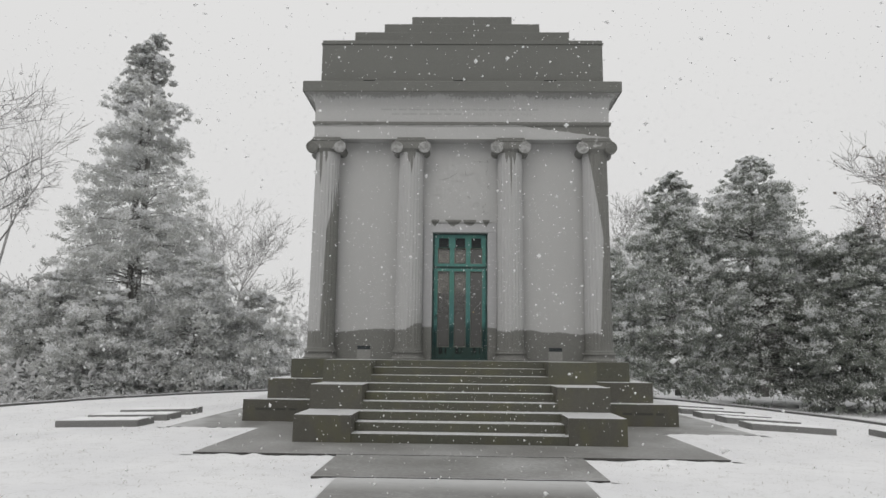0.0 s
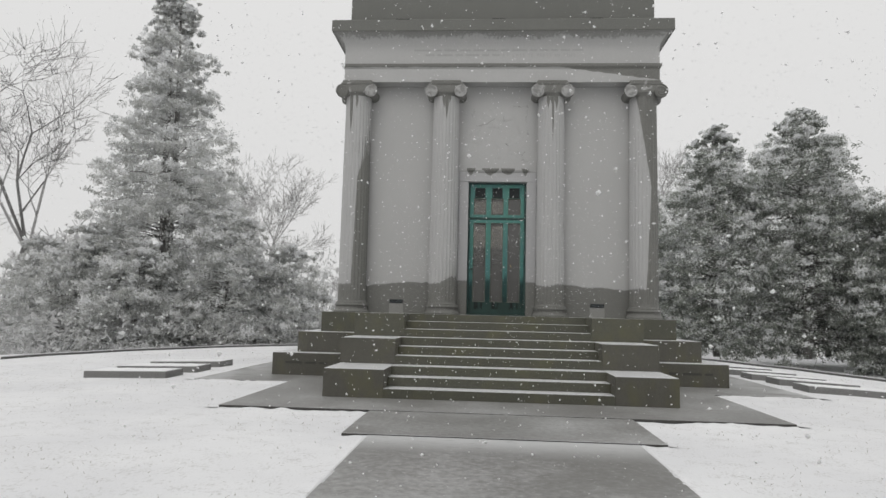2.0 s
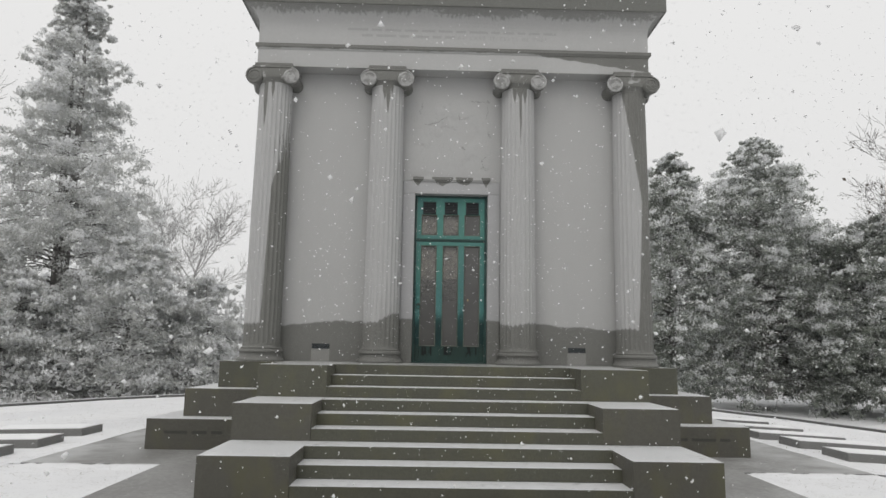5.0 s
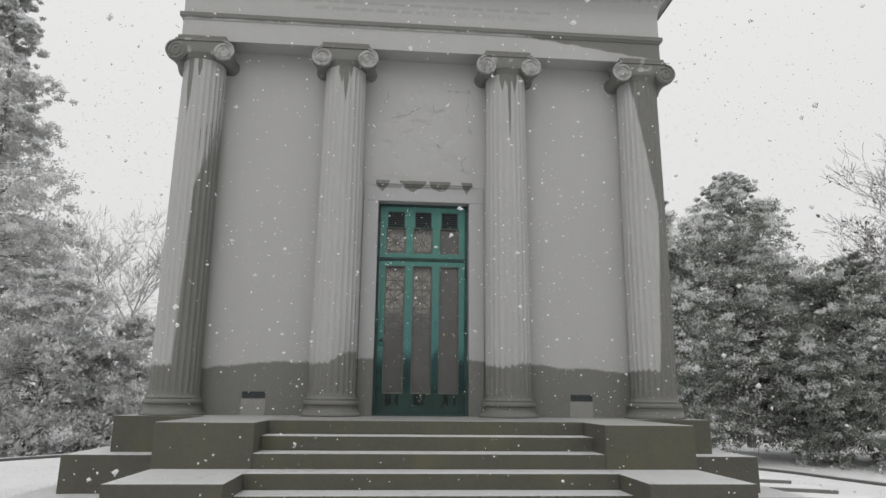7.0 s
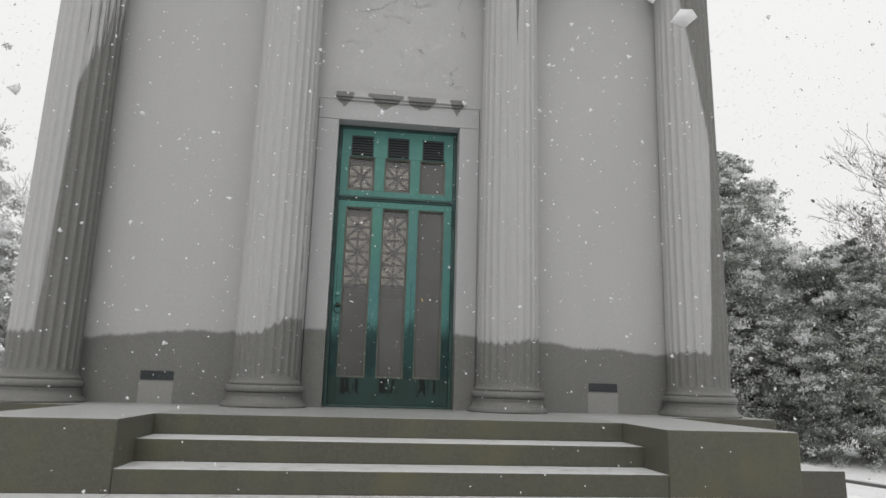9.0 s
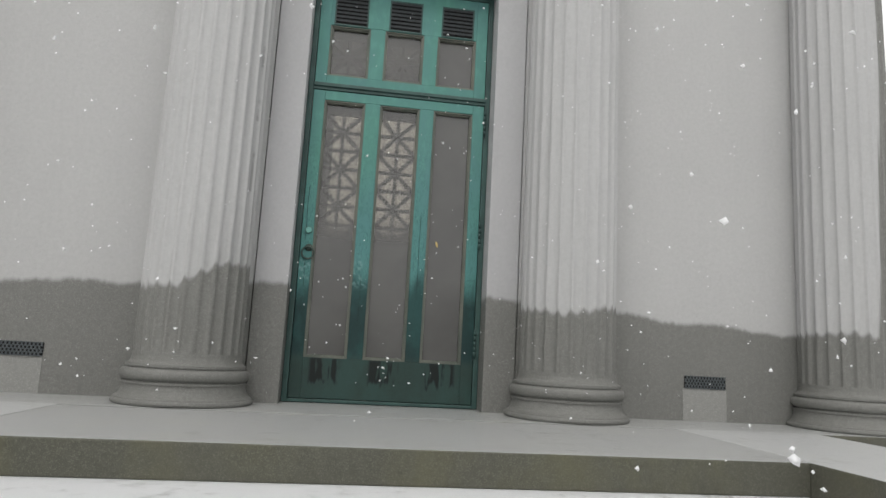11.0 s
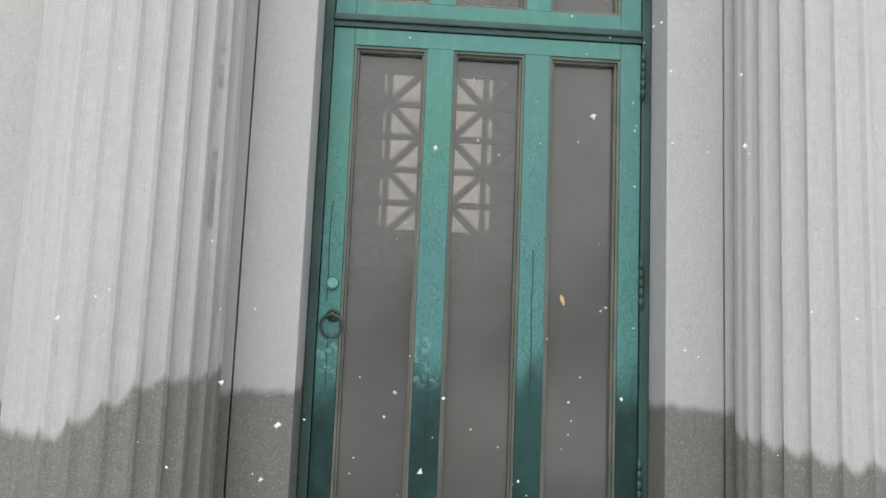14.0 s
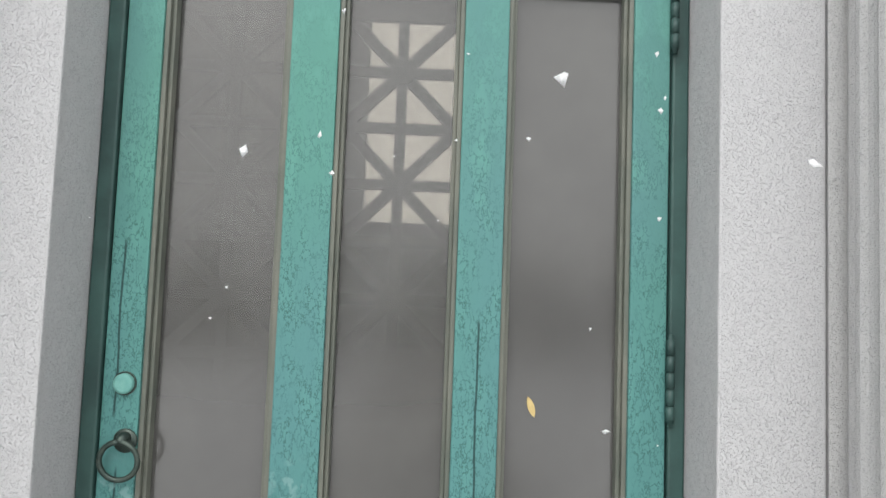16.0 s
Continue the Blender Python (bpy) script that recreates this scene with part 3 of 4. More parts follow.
bm = bmesh.new()
ring_sweep(bm, 3.90, CY, [(0, 8.95), (0, 10.14), (0.03, 10.155), (0.03, 10.185), (0.0, 10.20), (0.0, 10.27), (-0.3, 10.275)])
tomb_part("attic", bm, M_WETTOP, "dark wet granite attic block")
for half, z in ((3.13, 10.92), (2.365, 11.58), (1.586, 12.24)):
    tomb_part("roof_step", box(-half, half, CY - half, CY + half, z - 0.68, z, 0.02), M_WETTOP)
# slots are black bars, the shade inside them given by colour
for x in (-2.55, -0.05, 2.45):
    tomb_part("drain_slot", box(x - 0.17, x + 0.17, -0.504, -0.45, 9.07, 9.095), M_DARK)


# relief over the door: faint worn carving as a low swell in the stone
bm = bmesh.new()
nx, nz = 96, 100
grid = [[None] * (nz + 1) for _ in range(nx + 1)]
for i in range(nx + 1):
    for k in range(nz + 1):
        x, z = -0.86 + 1.72 * i / nx, 5.28 + 1.62 * k / nz
        edge = min(1.0, 5 * min(i, nx - i) / nx) * min(1.0, 5 * min(k, nz - k) / nz)
        n = noise.fractal((x * 2.5, 7.0, z * 2.2), 1.0, 2.0, 4)
        ridge = max(0.0, 1 - abs(n) * 12)
        grid[i][k] = bm.verts.new((x, FRONT - 0.003 - edge * (0.010 + 0.018 * max(-0.4, min(0.7, n * 1.8)) - 0.026 * ridge * max(0.0, noise.noise((x * 3.0, 2.0, z * 3.0)) * 2.2)), z))
for i in range(nx):
    for k in range(nz):
        bm.faces.new((grid[i][k], grid[i + 1][k], grid[i + 1][k + 1], grid[i][k + 1]))
tomb_part("relief", bm, M_RELIEF, "faint weathered carving over the door", True)


# carved words on the frieze; worn words are plain bars
M_CUT = stone("cut_letters", None, dry=(0.43, 0.43, 0.425), dry_b=(0.35, 0.35, 0.345))
M_CUT_WET = stone("cut_letters_wet", wet_all, wet_c=(0.06, 0.06, 0.052), wet_b=(0.04, 0.04, 0.035))
LETTERING = "AT LAST IT RESTS IN THEE"
glyphs, pen = [], 0.0
for ch in LETTERING:
    if ch == " ":
        pen += 0.075
        continue
    curve = bpy.data.curves.new("letter", "FONT")
    curve.body, curve.size, curve.extrude = ch, 0.115, 0.002
    words = bpy.data.objects.new("letter", curve)
    glyph = bpy.data.meshes.new_from_object(words)
    bpy.data.objects.remove(words)
    low, high = min(v.co.x for v in glyph.vertices), max(v.co.x for v in glyph.vertices)
    glyphs.append((glyph, pen - low))
    pen += high - low + 0.022
for glyph, x in glyphs:
    glyph.materials.clear()
    glyph.materials.append(M_CUT)
    glyph.transform(Matrix.Translation((0.06, -0.6015, 8.03)) @ Matrix.Diagonal((1.87 / pen, 1, 1, 1)) @ Matrix.Translation((x, 0, 0)) @ Matrix.Rotation(radians(90), 4, "X"))
    letter = new("carved_letter", glyph)
    letter.parent = tomb
    letter.matrix_parent_inverse = Matrix.Translation((0, -CY, 0))
rng = random.Random(8)


def worn_words(x0, x1, y, z, h, material):
    x = x0
    while x < x1 - 0.05:
        w = min(rng.uniform(0.16, 0.42), x1 - x)
        tomb_part("worn_word", box(x, x + w, y, y + 0.004, z, z + h), material)
        x += w + 0.07


worn_words(-1.9, 0.0, -0.6018, 8.045, 0.055, M_CUT)
worn_words(-2.2, 2.2, -0.6018, 8.175, 0.05, M_CUT)
worn_words(-4.85, -3.85, CY - 5.1615, 0.235, 0.05, M_CUT_WET)
worn_words(3.85, 4.85, CY - 5.1615, 0.235, 0.05, M_CUT_WET)


# ---- columns ----
def flute_ring(bm, r, z, depth, flutes=24, per=6):
    ring = []
    for f in range(flutes):
        for k in range(per):
            u = k / per
            a = 2 * math.pi * (f + u) / flutes
            d = 0.0 if u < 0.16 else math.sin(math.pi * (u - 0.16) / 0.84) ** 0.55
            ring.append(bm.verts.new((r * math.cos(a) - d * depth * math.cos(a), r * math.sin(a) - d * depth * math.sin(a), z)))
    return ring


COL_Y = -0.42


def column(cx, material):
    col = part("column", box(-0.2, 0.2, -0.2, 0.2, 0.3, 5.3), material, tomb, "engaged fluted granite column with ionic capital and wet streaks")
    col.matrix_parent_inverse = Matrix.Translation((0, -CY, 0))
    col.location = (cx, COL_Y, PLAT)
    bm = bmesh.new()
    prof = [(0.440, 0.0), (0.450, 0.006), (0.454, 0.018), (0.450, 0.030), (0.441, 0.036), (0.439, 0.044)]
    prof += [(0.394 + 0.045 * (1 - math.sin(a)), 0.046 + 0.082 * (1 - math.cos(a))) for a in [radians(90 * k / 6) for k in range(1, 7)]]
    prof += [(0.402, 0.130), (0.402, 0.142), (0.388, 0.144), (0.388, 0.152)]
    prof += [(0.388 + 0.028 * math.cos(a), 0.190 + 0.038 * math.sin(a)) for a in [radians(-75 + 150 * k / 7) for k in range(8)]]
    prof += [(0.380, 0.229), (0.380, 0.236), (0.388, 0.238), (0.388, 0.254), (0.370, 0.260), (0.358, 0.276), (0.352, 0.302), (0.351, 0.33)]
    lathe(bm, prof, 96)
    part("column_base", bm, material, col, "moulded round column base")
    bm = bmesh.new()
    rows = []
    for z, d in ((0.30, 0.0), (0.318, 0.0), (0.332, 0.012), (0.375, 0.017), (1.5, 0.0165), (2.8, 0.016), (4.0, 0.016), (5.2, 0.016), (5.46, 0.013), (5.495, 0.0), (5.55, 0.0)):
        u = (z - 0.29) / 5.2
        rows.append(flute_ring(bm, 0.35 - 0.022 * u * u, z, d))
    for a, b in zip(rows, rows[1:]):
        for i in range(len(a)):
            j = (i + 1) % len(a)
            bm.faces.new((a[i], a[j], b[j], b[i]))
    part("shaft", bm, material, col)
    # capital: echinus, scroll bodies, spiral faces, abacus
    bm = bmesh.new()
    lathe(bm, [(0.33, 5.51), (0.342, 5.52), (0.348, 5.535), (0.36, 5.55), (0.395, 5.59), (0.40, 5.63)], 32)
    box_in(bm, -0.41, 0.41, -0.36, 0.33, 5.80, 5.845, 0.012)
    box_in(bm, -0.38, 0.38, -0.335, 0.33, 5.845, 5.915, 0.02)
    sag = [(-0.36, 5.79), (-0.2, 5.785), (0.2, 5.785), (0.36, 5.79)]
    box_in(bm, -0.36, 0.36, -0.345, 0.33, 5.60, 5.80, 0.01)
    part("capital", bm, M_CAP, col, "wet dark scrolled capital")
    for s in (-1, 1):
        bm = bmesh.new()
        n, cxv, czv = 28, s * 0.368, 5.62
        prof = [(0.15, -0.375), (0.165, -0.36), (0.165, -0.30), (0.125, -0.12), (0.115, 0.0), (0.125, 0.12), (0.165, 0.30)]
        rws = [[bm.verts.new((cxv + r * math.cos(2 * math.pi * i / n), y, czv + r * math.sin(2 * math.pi * i / n))) for i in range(n)] for r, y in prof]
        for a, b in zip(rws, rws[1:]):
            for i in range(n):
                j = (i + 1) % n
                bm.faces.new((a[i], b[i], b[j], a[j]))
        bm.faces.new(rws[0])
        bm.faces.new(rws[-1][::-1])
        pts, rad = [], []
        for k in range(46):
            a = radians(90) - s * 2 * math.pi * 2.4 * k / 45
            r = 0.148 * (1 - k / 45) ** 0.9 + 0.02
            pts.append((cxv + r * math.cos(a), -0.378, czv + r * math.sin(a)))
            rad.append(0.017 * (1 - 0.55 * k / 45))
        tube_in(bm, pts, rad, 6)
        part("volute", bm, M_CAPV, col, "", True)
    return col


def wet_capital(m):
    return m.mul(m.step(m.noise(4.0, 3.0), 0.30, 0.42), 1.0)


M_CAP = stone("granite_capital", wet_capital)


def dark_volute(m):
    # mottled faces, darker behind them and on the outermost volutes
    side = m.math("MAXIMUM", m.step(m.sub(-3.7, m.x), 0.0, 0.02), m.step(m.x, 3.4, 3.42))
    deep = m.step(m.y, -0.795, -0.785)
    return m.math("MAXIMUM", m.mul(m.math("MAXIMUM", deep, side), m.step(m.noise(7.0, 3.0), 0.25, 0.4)), m.mul(m.step(m.noise(9.0, 3.0), 0.42, 0.62), 0.6))


M_CAPV = stone("granite_volute", dark_volute)
RUNS = {-1: ((-0.13, 0.045, 1.05), (0.01, 0.035, 0.40)), 0: ((-0.04, 0.05, 0.36), (0.03, 0.045, 0.68), (0.10, 0.03, 0.24)), 1: ()}
for cx, side in ((-3.63, -1), (-1.345, 0), (1.33, 0), (3.62, 1)):
    runs = ((0.015, 0.026, 1.35), (-0.10, 0.045, 0.36), (0.0, 0.07, 0.30), (0.10, 0.045, 0.40)) if cx == 1.33 else RUNS[side]
    column(cx, stone("granite_column", wet_column(cx, side, runs), dry=(0.485, 0.485, 0.483), dry_b=(0.385, 0.385, 0.383)))

# vents low in the front wall
for s in (-1, 1):
    # black backing plate stands for the shade behind the vent grid
    vent = tomb_part("wall_vent", box(s * 2.52 - 0.172, s * 2.52 + 0.172, FRONT - 0.006, FRONT + 0.0, 1.70, 1.795), M_DARK, "pierced iron vent, shade in its holes painted black")
    bm = bmesh.new()
    x0, x1, z0, z1 = s * 2.52 - 0.172, s * 2.52 + 0.172, 1.70, 1.795
    for k in range(13):
        for row in range(4):
            xa = x0 + 0.004 + (x1 - x0 - 0.008) * (k + 0.5 * (row % 2)) / 13
            box_in(bm, xa, xa + 0.011, FRONT - 0.012, FRONT - 0.004, z0 + row * 0.024, z0 + row * 0.024 + 0.022)
    for row in range(5):
        box_in(bm, x0, x1, FRONT - 0.013, FRONT - 0.004, z0 + row * 0.0225, z0 + row * 0.0225 + 0.006)
    part("vent_grid", bm, M_VENT_GRID, vent)
M_PATCH = stone("patch_granite", wet_all, wet_c=(0.29, 0.29, 0.275), wet_b=(0.21, 0.21, 0.20))
for x0, x1 in ((2.335, 2.70), (-2.70, -2.345)):
    tomb_part("patch_stone", box(x0, x1, FRONT - 0.003, FRONT + 0.01, PLAT, 1.697), M_PATCH, "paler patch of stone under the vent")

# ---- steps ----
M_CHEEK = stone("granite_cheek", wet_all, tops=0.62, wet_c=(0.108, 0.107, 0.084), wet_b=(0.058, 0.058, 0.044), moss=0.6)
stairs = empty("front_steps", (0, -5.574, 0))
tagged(stairs, "nine dark wet granite steps between stepped cheek blocks", "steps")
TREADS = [-5.56, -5.14, -4.71, -4.275, -3.86, -3.445, -3.03, -2.61, -2.19]
for k, y in enumerate(TREADS):
    back = -0.9
    bm = box(-1.955, 1.955, y, back if k == 8 else TREADS[k + 1] + 0.25, RISE * k - (0.1 if k == 0 else 0.0), RISE * (k + 1), 0.010)
    st = part("step", bm, M_LANDING if k == 8 else M_STEP, stairs)
    st.matrix_parent_inverse = Matrix.Translation((0, 5.574, 0))
for k, y in enumerate((-5.574, -4.283, -3.039)):
    for s in (-1, 1):
        bm = box(s * 1.953, s * 3.01, y, -1.5 if k < 1 else (-1.2 if k < 2 else -0.84), TIER * k - (0.1 if k == 0 else 0.002), TIER * (k + 1) + 0.001, 0.012)
        st = part("cheek_block", bm, M_CHEEK if k == 2 else M_PLINTH, stairs, "granite cheek block with slush on top")
        st.matrix_parent_inverse = Matrix.Translation((0, 5.574, 0))

# ---- bronze door ----
door = empty("bronze_door", (0, 0, PLAT))
tagged(door, "tall green verdigris bronze door with three dusty glass panels and a transom", "door")


def door_part(name, bm, material, label="", parent=None, smooth=False):
    ob = part(name, bm, material, parent or door, label, smooth)
    if parent is None:
        ob.matrix_parent_inverse = Matrix.Translation((0, 0, -PLAT))
    return ob


PANES = ((-0.581, -0.300), (-0.136, 0.142), (0.300, 0.579))
bm = bmesh.new()
for s in (-1, 1):
    box_in(bm, min(s * 0.698, s * 0.740), max(s * 0.698, s * 0.740), -0.060, 0.08, PLAT + 0.004, DOOR_T - 0.002, 0.006)
box_in(bm, -0.698, 0.698, -0.060, 0.08, DOOR_T - 0.042, DOOR_T - 0.002, 0.006)
box_in(bm, -0.698, 0.698, -0.060, 0.08, PLAT + 0.004, PLAT + 0.03, 0.006)
door_part("door_frame", bm, M_FRAME, "dark bronze door frame")
bm = bmesh.new()
box_in(bm, -0.698, 0.698, -0.074, 0.07, 3.925, 3.955, 0.006)
box_in(bm, -0.698, 0.698, -0.060, 0.07, 3.90, 3.925, 0.004)
door_part("transom_bar", bm, M_FRAME)


def panel_frame(name, z0, z1, g0, g1):
    """Stiles and rails round the three panes, with stepped beads."""
    leaf = door_part(name, box(-0.694, PANES[0][0] - 0.022, -0.052, 0.0, z0, z1, 0.004), M_GREEN, "green verdigris bronze, flaking and blackened low down")
    for a, b in ((PANES[0][1] + 0.022, PANES[1][0] - 0.022), (PANES[1][1] + 0.022, PANES[2][0] - 0.022), (PANES[2][1] + 0.022, 0.694)):
        part("stile", box(a, b, -0.052, 0.0, g0 - 0.022, g1 + 0.022, 0.004) if b < 0.69 else box(a, b, -0.052, 0.0, z0, z1, 0.004), M_GREEN, leaf)
    for za, zb in ((z0, g0 - 0.022), (g1 + 0.022, z1)):
        part("rail", box(PANES[0][0] - 0.0215, PANES[2][1] + 0.0215, -0.0518, 0.0, za, zb, 0.004), M_GREEN, leaf)
    for a, b in PANES:
        bm = bmesh.new()
        outer, inner = 0.022, 0.0
        for o0, o1, y0 in ((0.022, 0.010, -0.044), (0.010, 0.0, -0.030)):
            box_in(bm, a - o0, a - o1, y0, 0.0, g0 - o0, g1 + o0, 0.002)
            box_in(bm, b + o1, b + o0, y0, 0.0, g0 - o0, g1 + o0, 0.002)
            box_in(bm, a - o1, b + o1, y0, 0.0, g1 + o1, g1 + o0, 0.002)
            box_in(bm, a - o1, b + o1, y0, 0.0, g0 - o0, g0 - o1, 0.002)
        part("bead", bm, M_BEAD, leaf, "dull bronze glazing bead")
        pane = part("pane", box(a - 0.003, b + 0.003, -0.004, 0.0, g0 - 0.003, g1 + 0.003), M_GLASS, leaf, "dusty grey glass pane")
        pane.visible_shadow = False
        # starred grille just behind the glass
        bm = bmesh.new()
        cell, w, y0, y1, mid = 0.305, 0.028, 0.035, 0.05, (a + b) / 2
        z_top = g1 - 0.057
        box_in(bm, mid - w / 2, mid + w / 2, y0, y1, g0, g1)
        box_in(bm, a - 0.02, b + 0.02, y0 - 0.002, y1 + 0.003, z_top - 0.012, g1 + 0.02)
        k = 0
        while z_top - cell * k > g0 + 0.05:
            zc = z_top - cell * (k + 0.5)
            for zz in (zc, zc - cell / 2):
                if g0 < zz < g1:
                    box_in(bm, a, b, y0 + 0.001, y1 + 0.001, zz - w / 2, zz + w / 2)
            lathe_pts = [(mid + 0.036 * math.cos(q), zc + 0.036 * math.sin(q)) for q in [2 * math.pi * i / 10 for i in range(10)]]
            f0 = [bm.verts.new((x, y0 - 0.003, z)) for x, z in lathe_pts]
            f1 = [bm.verts.new((x, y1 + 0.003, z)) for x, z in lathe_pts]
            bm.faces.new(f0[::-1])
            bm.faces.new(f1)
            for i in range(10):
                bm.faces.new((f0[i], f0[(i + 1) % 10], f1[(i + 1) % 10], f1[i]))
            for sx in (-1, 1):
                for sz in (-1, 1):
                    e = Vector((mid + sx * cell / 2, 0, zc + sz * cell / 2))
                    c = Vector((mid, 0, zc))
                    if e.z > g1 + 0.06 or e.z < g0 - 0.06:
                        continue
                    d = (e - c).normalized() * 1.0
                    nrm = Vector((-d.z, 0, d.x)) * w * 0.55
                    quad = [c + nrm, c - nrm, e - nrm, e + nrm]
                    va = [bm.verts.new((p.x, y0 + 0.002, p.z)) for p in quad]
                    vb = [bm.verts.new((p.x, y1 + 0.002, p.z)) for p in quad]
                    bm.faces.new(va)
                    bm.faces.new(vb[::-1])
                    for i in range(4):
                        bm.faces.new((va[i], vb[i], vb[(i + 1) % 4], va[(i + 1) % 4]))
            k += 1
        part("grille", bm, M_GRILLE, leaf, "starred metal grille behind the glass")
    return leaf


leaf = panel_frame("door_leaf", PLAT + 0.034, 3.896, 1.806, 3.798)
transom = panel_frame("transom_light", 3.958, DOOR_T - 0.045, 4.05, 4.44)
for a, b in PANES:
    bm = bmesh.new()
    x0, x1, z0, z1 = a + 0.015, b - 0.015, 4.475, 4.72
    box_in(bm, x0 - 0.012, x0, -0.058, 0.0, z0 - 0.012, z1 + 0.012)
    box_in(bm, x1, x1 + 0.012, -0.058, 0.0, z0 - 0.012, z1 + 0.012)
    box_in(bm, x0, x1, -0.058, 0.0, z1, z1 + 0.012)
    box_in(bm, x0, x1, -0.058, 0.0, z0 - 0.012, z0)
    part("louvre_frame", bm, M_FRAME, transom)
    # black sheet painted as the shade between the slats
    part("louvre_shade_sheet", box(x0, x1, -0.056, -0.054, z0, z1), M_DARK, transom)
    for k in range(7):
        zc = z0 + 0.02 + k * 0.034
        bm = bmesh.new()
        v = [bm.verts.new(p) for p in ((x0, -0.066, zc), (x1, -0.066, zc), (x1, -0.0565, zc + 0.022), (x0, -0.0565, zc + 0.022), (x0, -0.066, zc - 0.004), (x1, -0.066, zc - 0.004), (x1, -0.0565, zc + 0.018), (x0, -0.0565, zc + 0.018))]
        for f in ((0, 1, 2, 3), (7, 6, 5, 4), (4, 5, 1, 0), (5, 6, 2, 1), (6, 7, 3, 2), (7, 4, 0, 3)):
            bm.faces.new([v[i] for i in f])
        part("louvre_slat", bm, M_VENT, transom)

# ring pull, lock cover, hinges
bm = bmesh.new()
pts = [(-0.632 + 0.046 * math.sin(2 * math.pi * k / 24), -0.078 - 0.004 * math.cos(2 * math.pi * k / 24), 2.572 + 0.046 * math.cos(2 * math.pi * k / 24)) for k in range(25)]
tube_in(bm, pts, [0.0068] * 25, 8)
door_part("ring_pull", bm, M_RING, "dark bronze ring pull", leaf, True)
bm = bmesh.new()
tube_in(bm, [(-0.630, -0.05, 2.622), (-0.630, -0.070, 2.622), (-0.630, -0.086, 2.616)], [0.017, 0.015, 0.009], 12)
tube_in(bm, [(-0.630, -0.0515, 2.615), (-0.630, -0.056, 2.615)], [0.03, 0.028], 16)
door_part("ring_boss", bm, M_RING, "", leaf, True)
bm = bmesh.new()
tube_in(bm, [(-0.640, -0.053, 2.753), (-0.640, -0.062, 2.753), (-0.640, -0.066, 2.753), (-0.640, -0.068, 2.753)], [0.025, 0.025, 0.023, 0.018], 24)
door_part("lock_cover", bm, plain("pale_verdigris", (0.10, 0.28, 0.25), (0.16, 0.36, 0.32), 50.0, 0.6), "round pale verdigris lock cover", leaf, False)
bm = bmesh.new()
tube_in(bm, [(-0.640, -0.050, 2.753), (-0.640, -0.0545, 2.753)], [0.030, 0.029], 24)
door_part("lock_seat", bm, M_RING, "", leaf, False)
for z in (3.745, 2.806, 1.95):
    bm = bmesh.new()
    for k in range(5):
        tube_in(bm, [(0.700, -0.066, z - 0.1 + 0.041 * k), (0.700, -0.066, z - 0.1 + 0.041 * k + 0.037)], [0.0105, 0.0105], 10)
    tube_in(bm, [(0.700, -0.066, z - 0.112), (0.700, -0.066, z + 0.114)], [0.007, 0.007], 8)
    door_part("hinge", bm, M_FRAME, "knuckled bronze hinge", leaf, True)

# a small yellow leaf stuck to the glass
bm = bmesh.new()
n = 9
left = [bm.verts.new((-0.5 + k / (n - 1), -0.16 * math.sin(math.pi * k / (n - 1)) ** 0.8, 0.05 * math.sin(3 * k / n))) for k in range(n)]
right = [bm.verts.new((-0.5 + k / (n - 1), 0.16 * math.sin(math.pi * k / (n - 1)) ** 0.8 + 0.001, 0.05 * math.sin(3 * k / n) + 0.04)) for k in range(n)]
for k in range(n - 1):
    bm.faces.new((left[k], left[k + 1], right[k + 1], right[k]))
dead_leaf = mesh_object("dead_leaf", bm, plain("yellow_leaf", (0.45, 0.33, 0.14), (0.58, 0.46, 0.2), 60.0, 0.7))
dead_leaf.matrix_world = Matrix.Translation((0.366, -0.008, 2.722)) @ Euler((radians(90), radians(72), 0)).to_matrix().to_4x4() @ Matrix.Scale(0.055, 4)
tagged(dead_leaf, "small yellow dead leaf stuck to the wet glass", "leaf")


# ---- grave ledgers in the lawn ----
def ledger(x0, x1, y0, y1):
    w, d = x1 - x0, y1 - y0
    z0, z1 = ground_height(x0, y0), ground_height(x1, y0)
    bm = bmesh.new()
    box_in(bm, -w / 2, w / 2, -d / 2, d / 2, -0.06, 0.15, 0.028)
    ob = mesh_object("grave_ledger", bm, M_LEDGER)
    ob.matrix_world = pose((x0 + x1) / 2, (y0 + y1) / 2, (z0 + z1) / 2, 0, -math.degrees(math.atan2(z1 - z0, w)), 0)
    tagged(ob, "flat grey granite grave slab lying in the snowy lawn", "grave slab", "ledger stones")
    snow = bmesh.new()
    nx, ny = 16, 7
    g = [[snow.verts.new((-w / 2 + 0.05 + (w - 0.1) * i / nx, -d / 2 + 0.045 + (d - 0.09) * j / ny + (0.02 * noise.noise((i * 0.9, y0, j)) if 0 < i < nx else 0),
                          0.1505 + (0.014 if 0 < i < nx and 0 < j < ny else 0.0) * (0.6 + noise.noise((i * 0.7 + x0, j * 0.9 + y0, 2.0))))) for j in range(ny + 1)] for i in range(nx + 1)]
    for i in range(nx):
        for j in range(ny):
            snow.faces.new((g[i][j], g[i + 1][j], g[i + 1][j + 1], g[i][j + 1]))
    part("snow_cover", snow, M_CRUST, ob, "thin snow lying on the slab", True)
    return ob


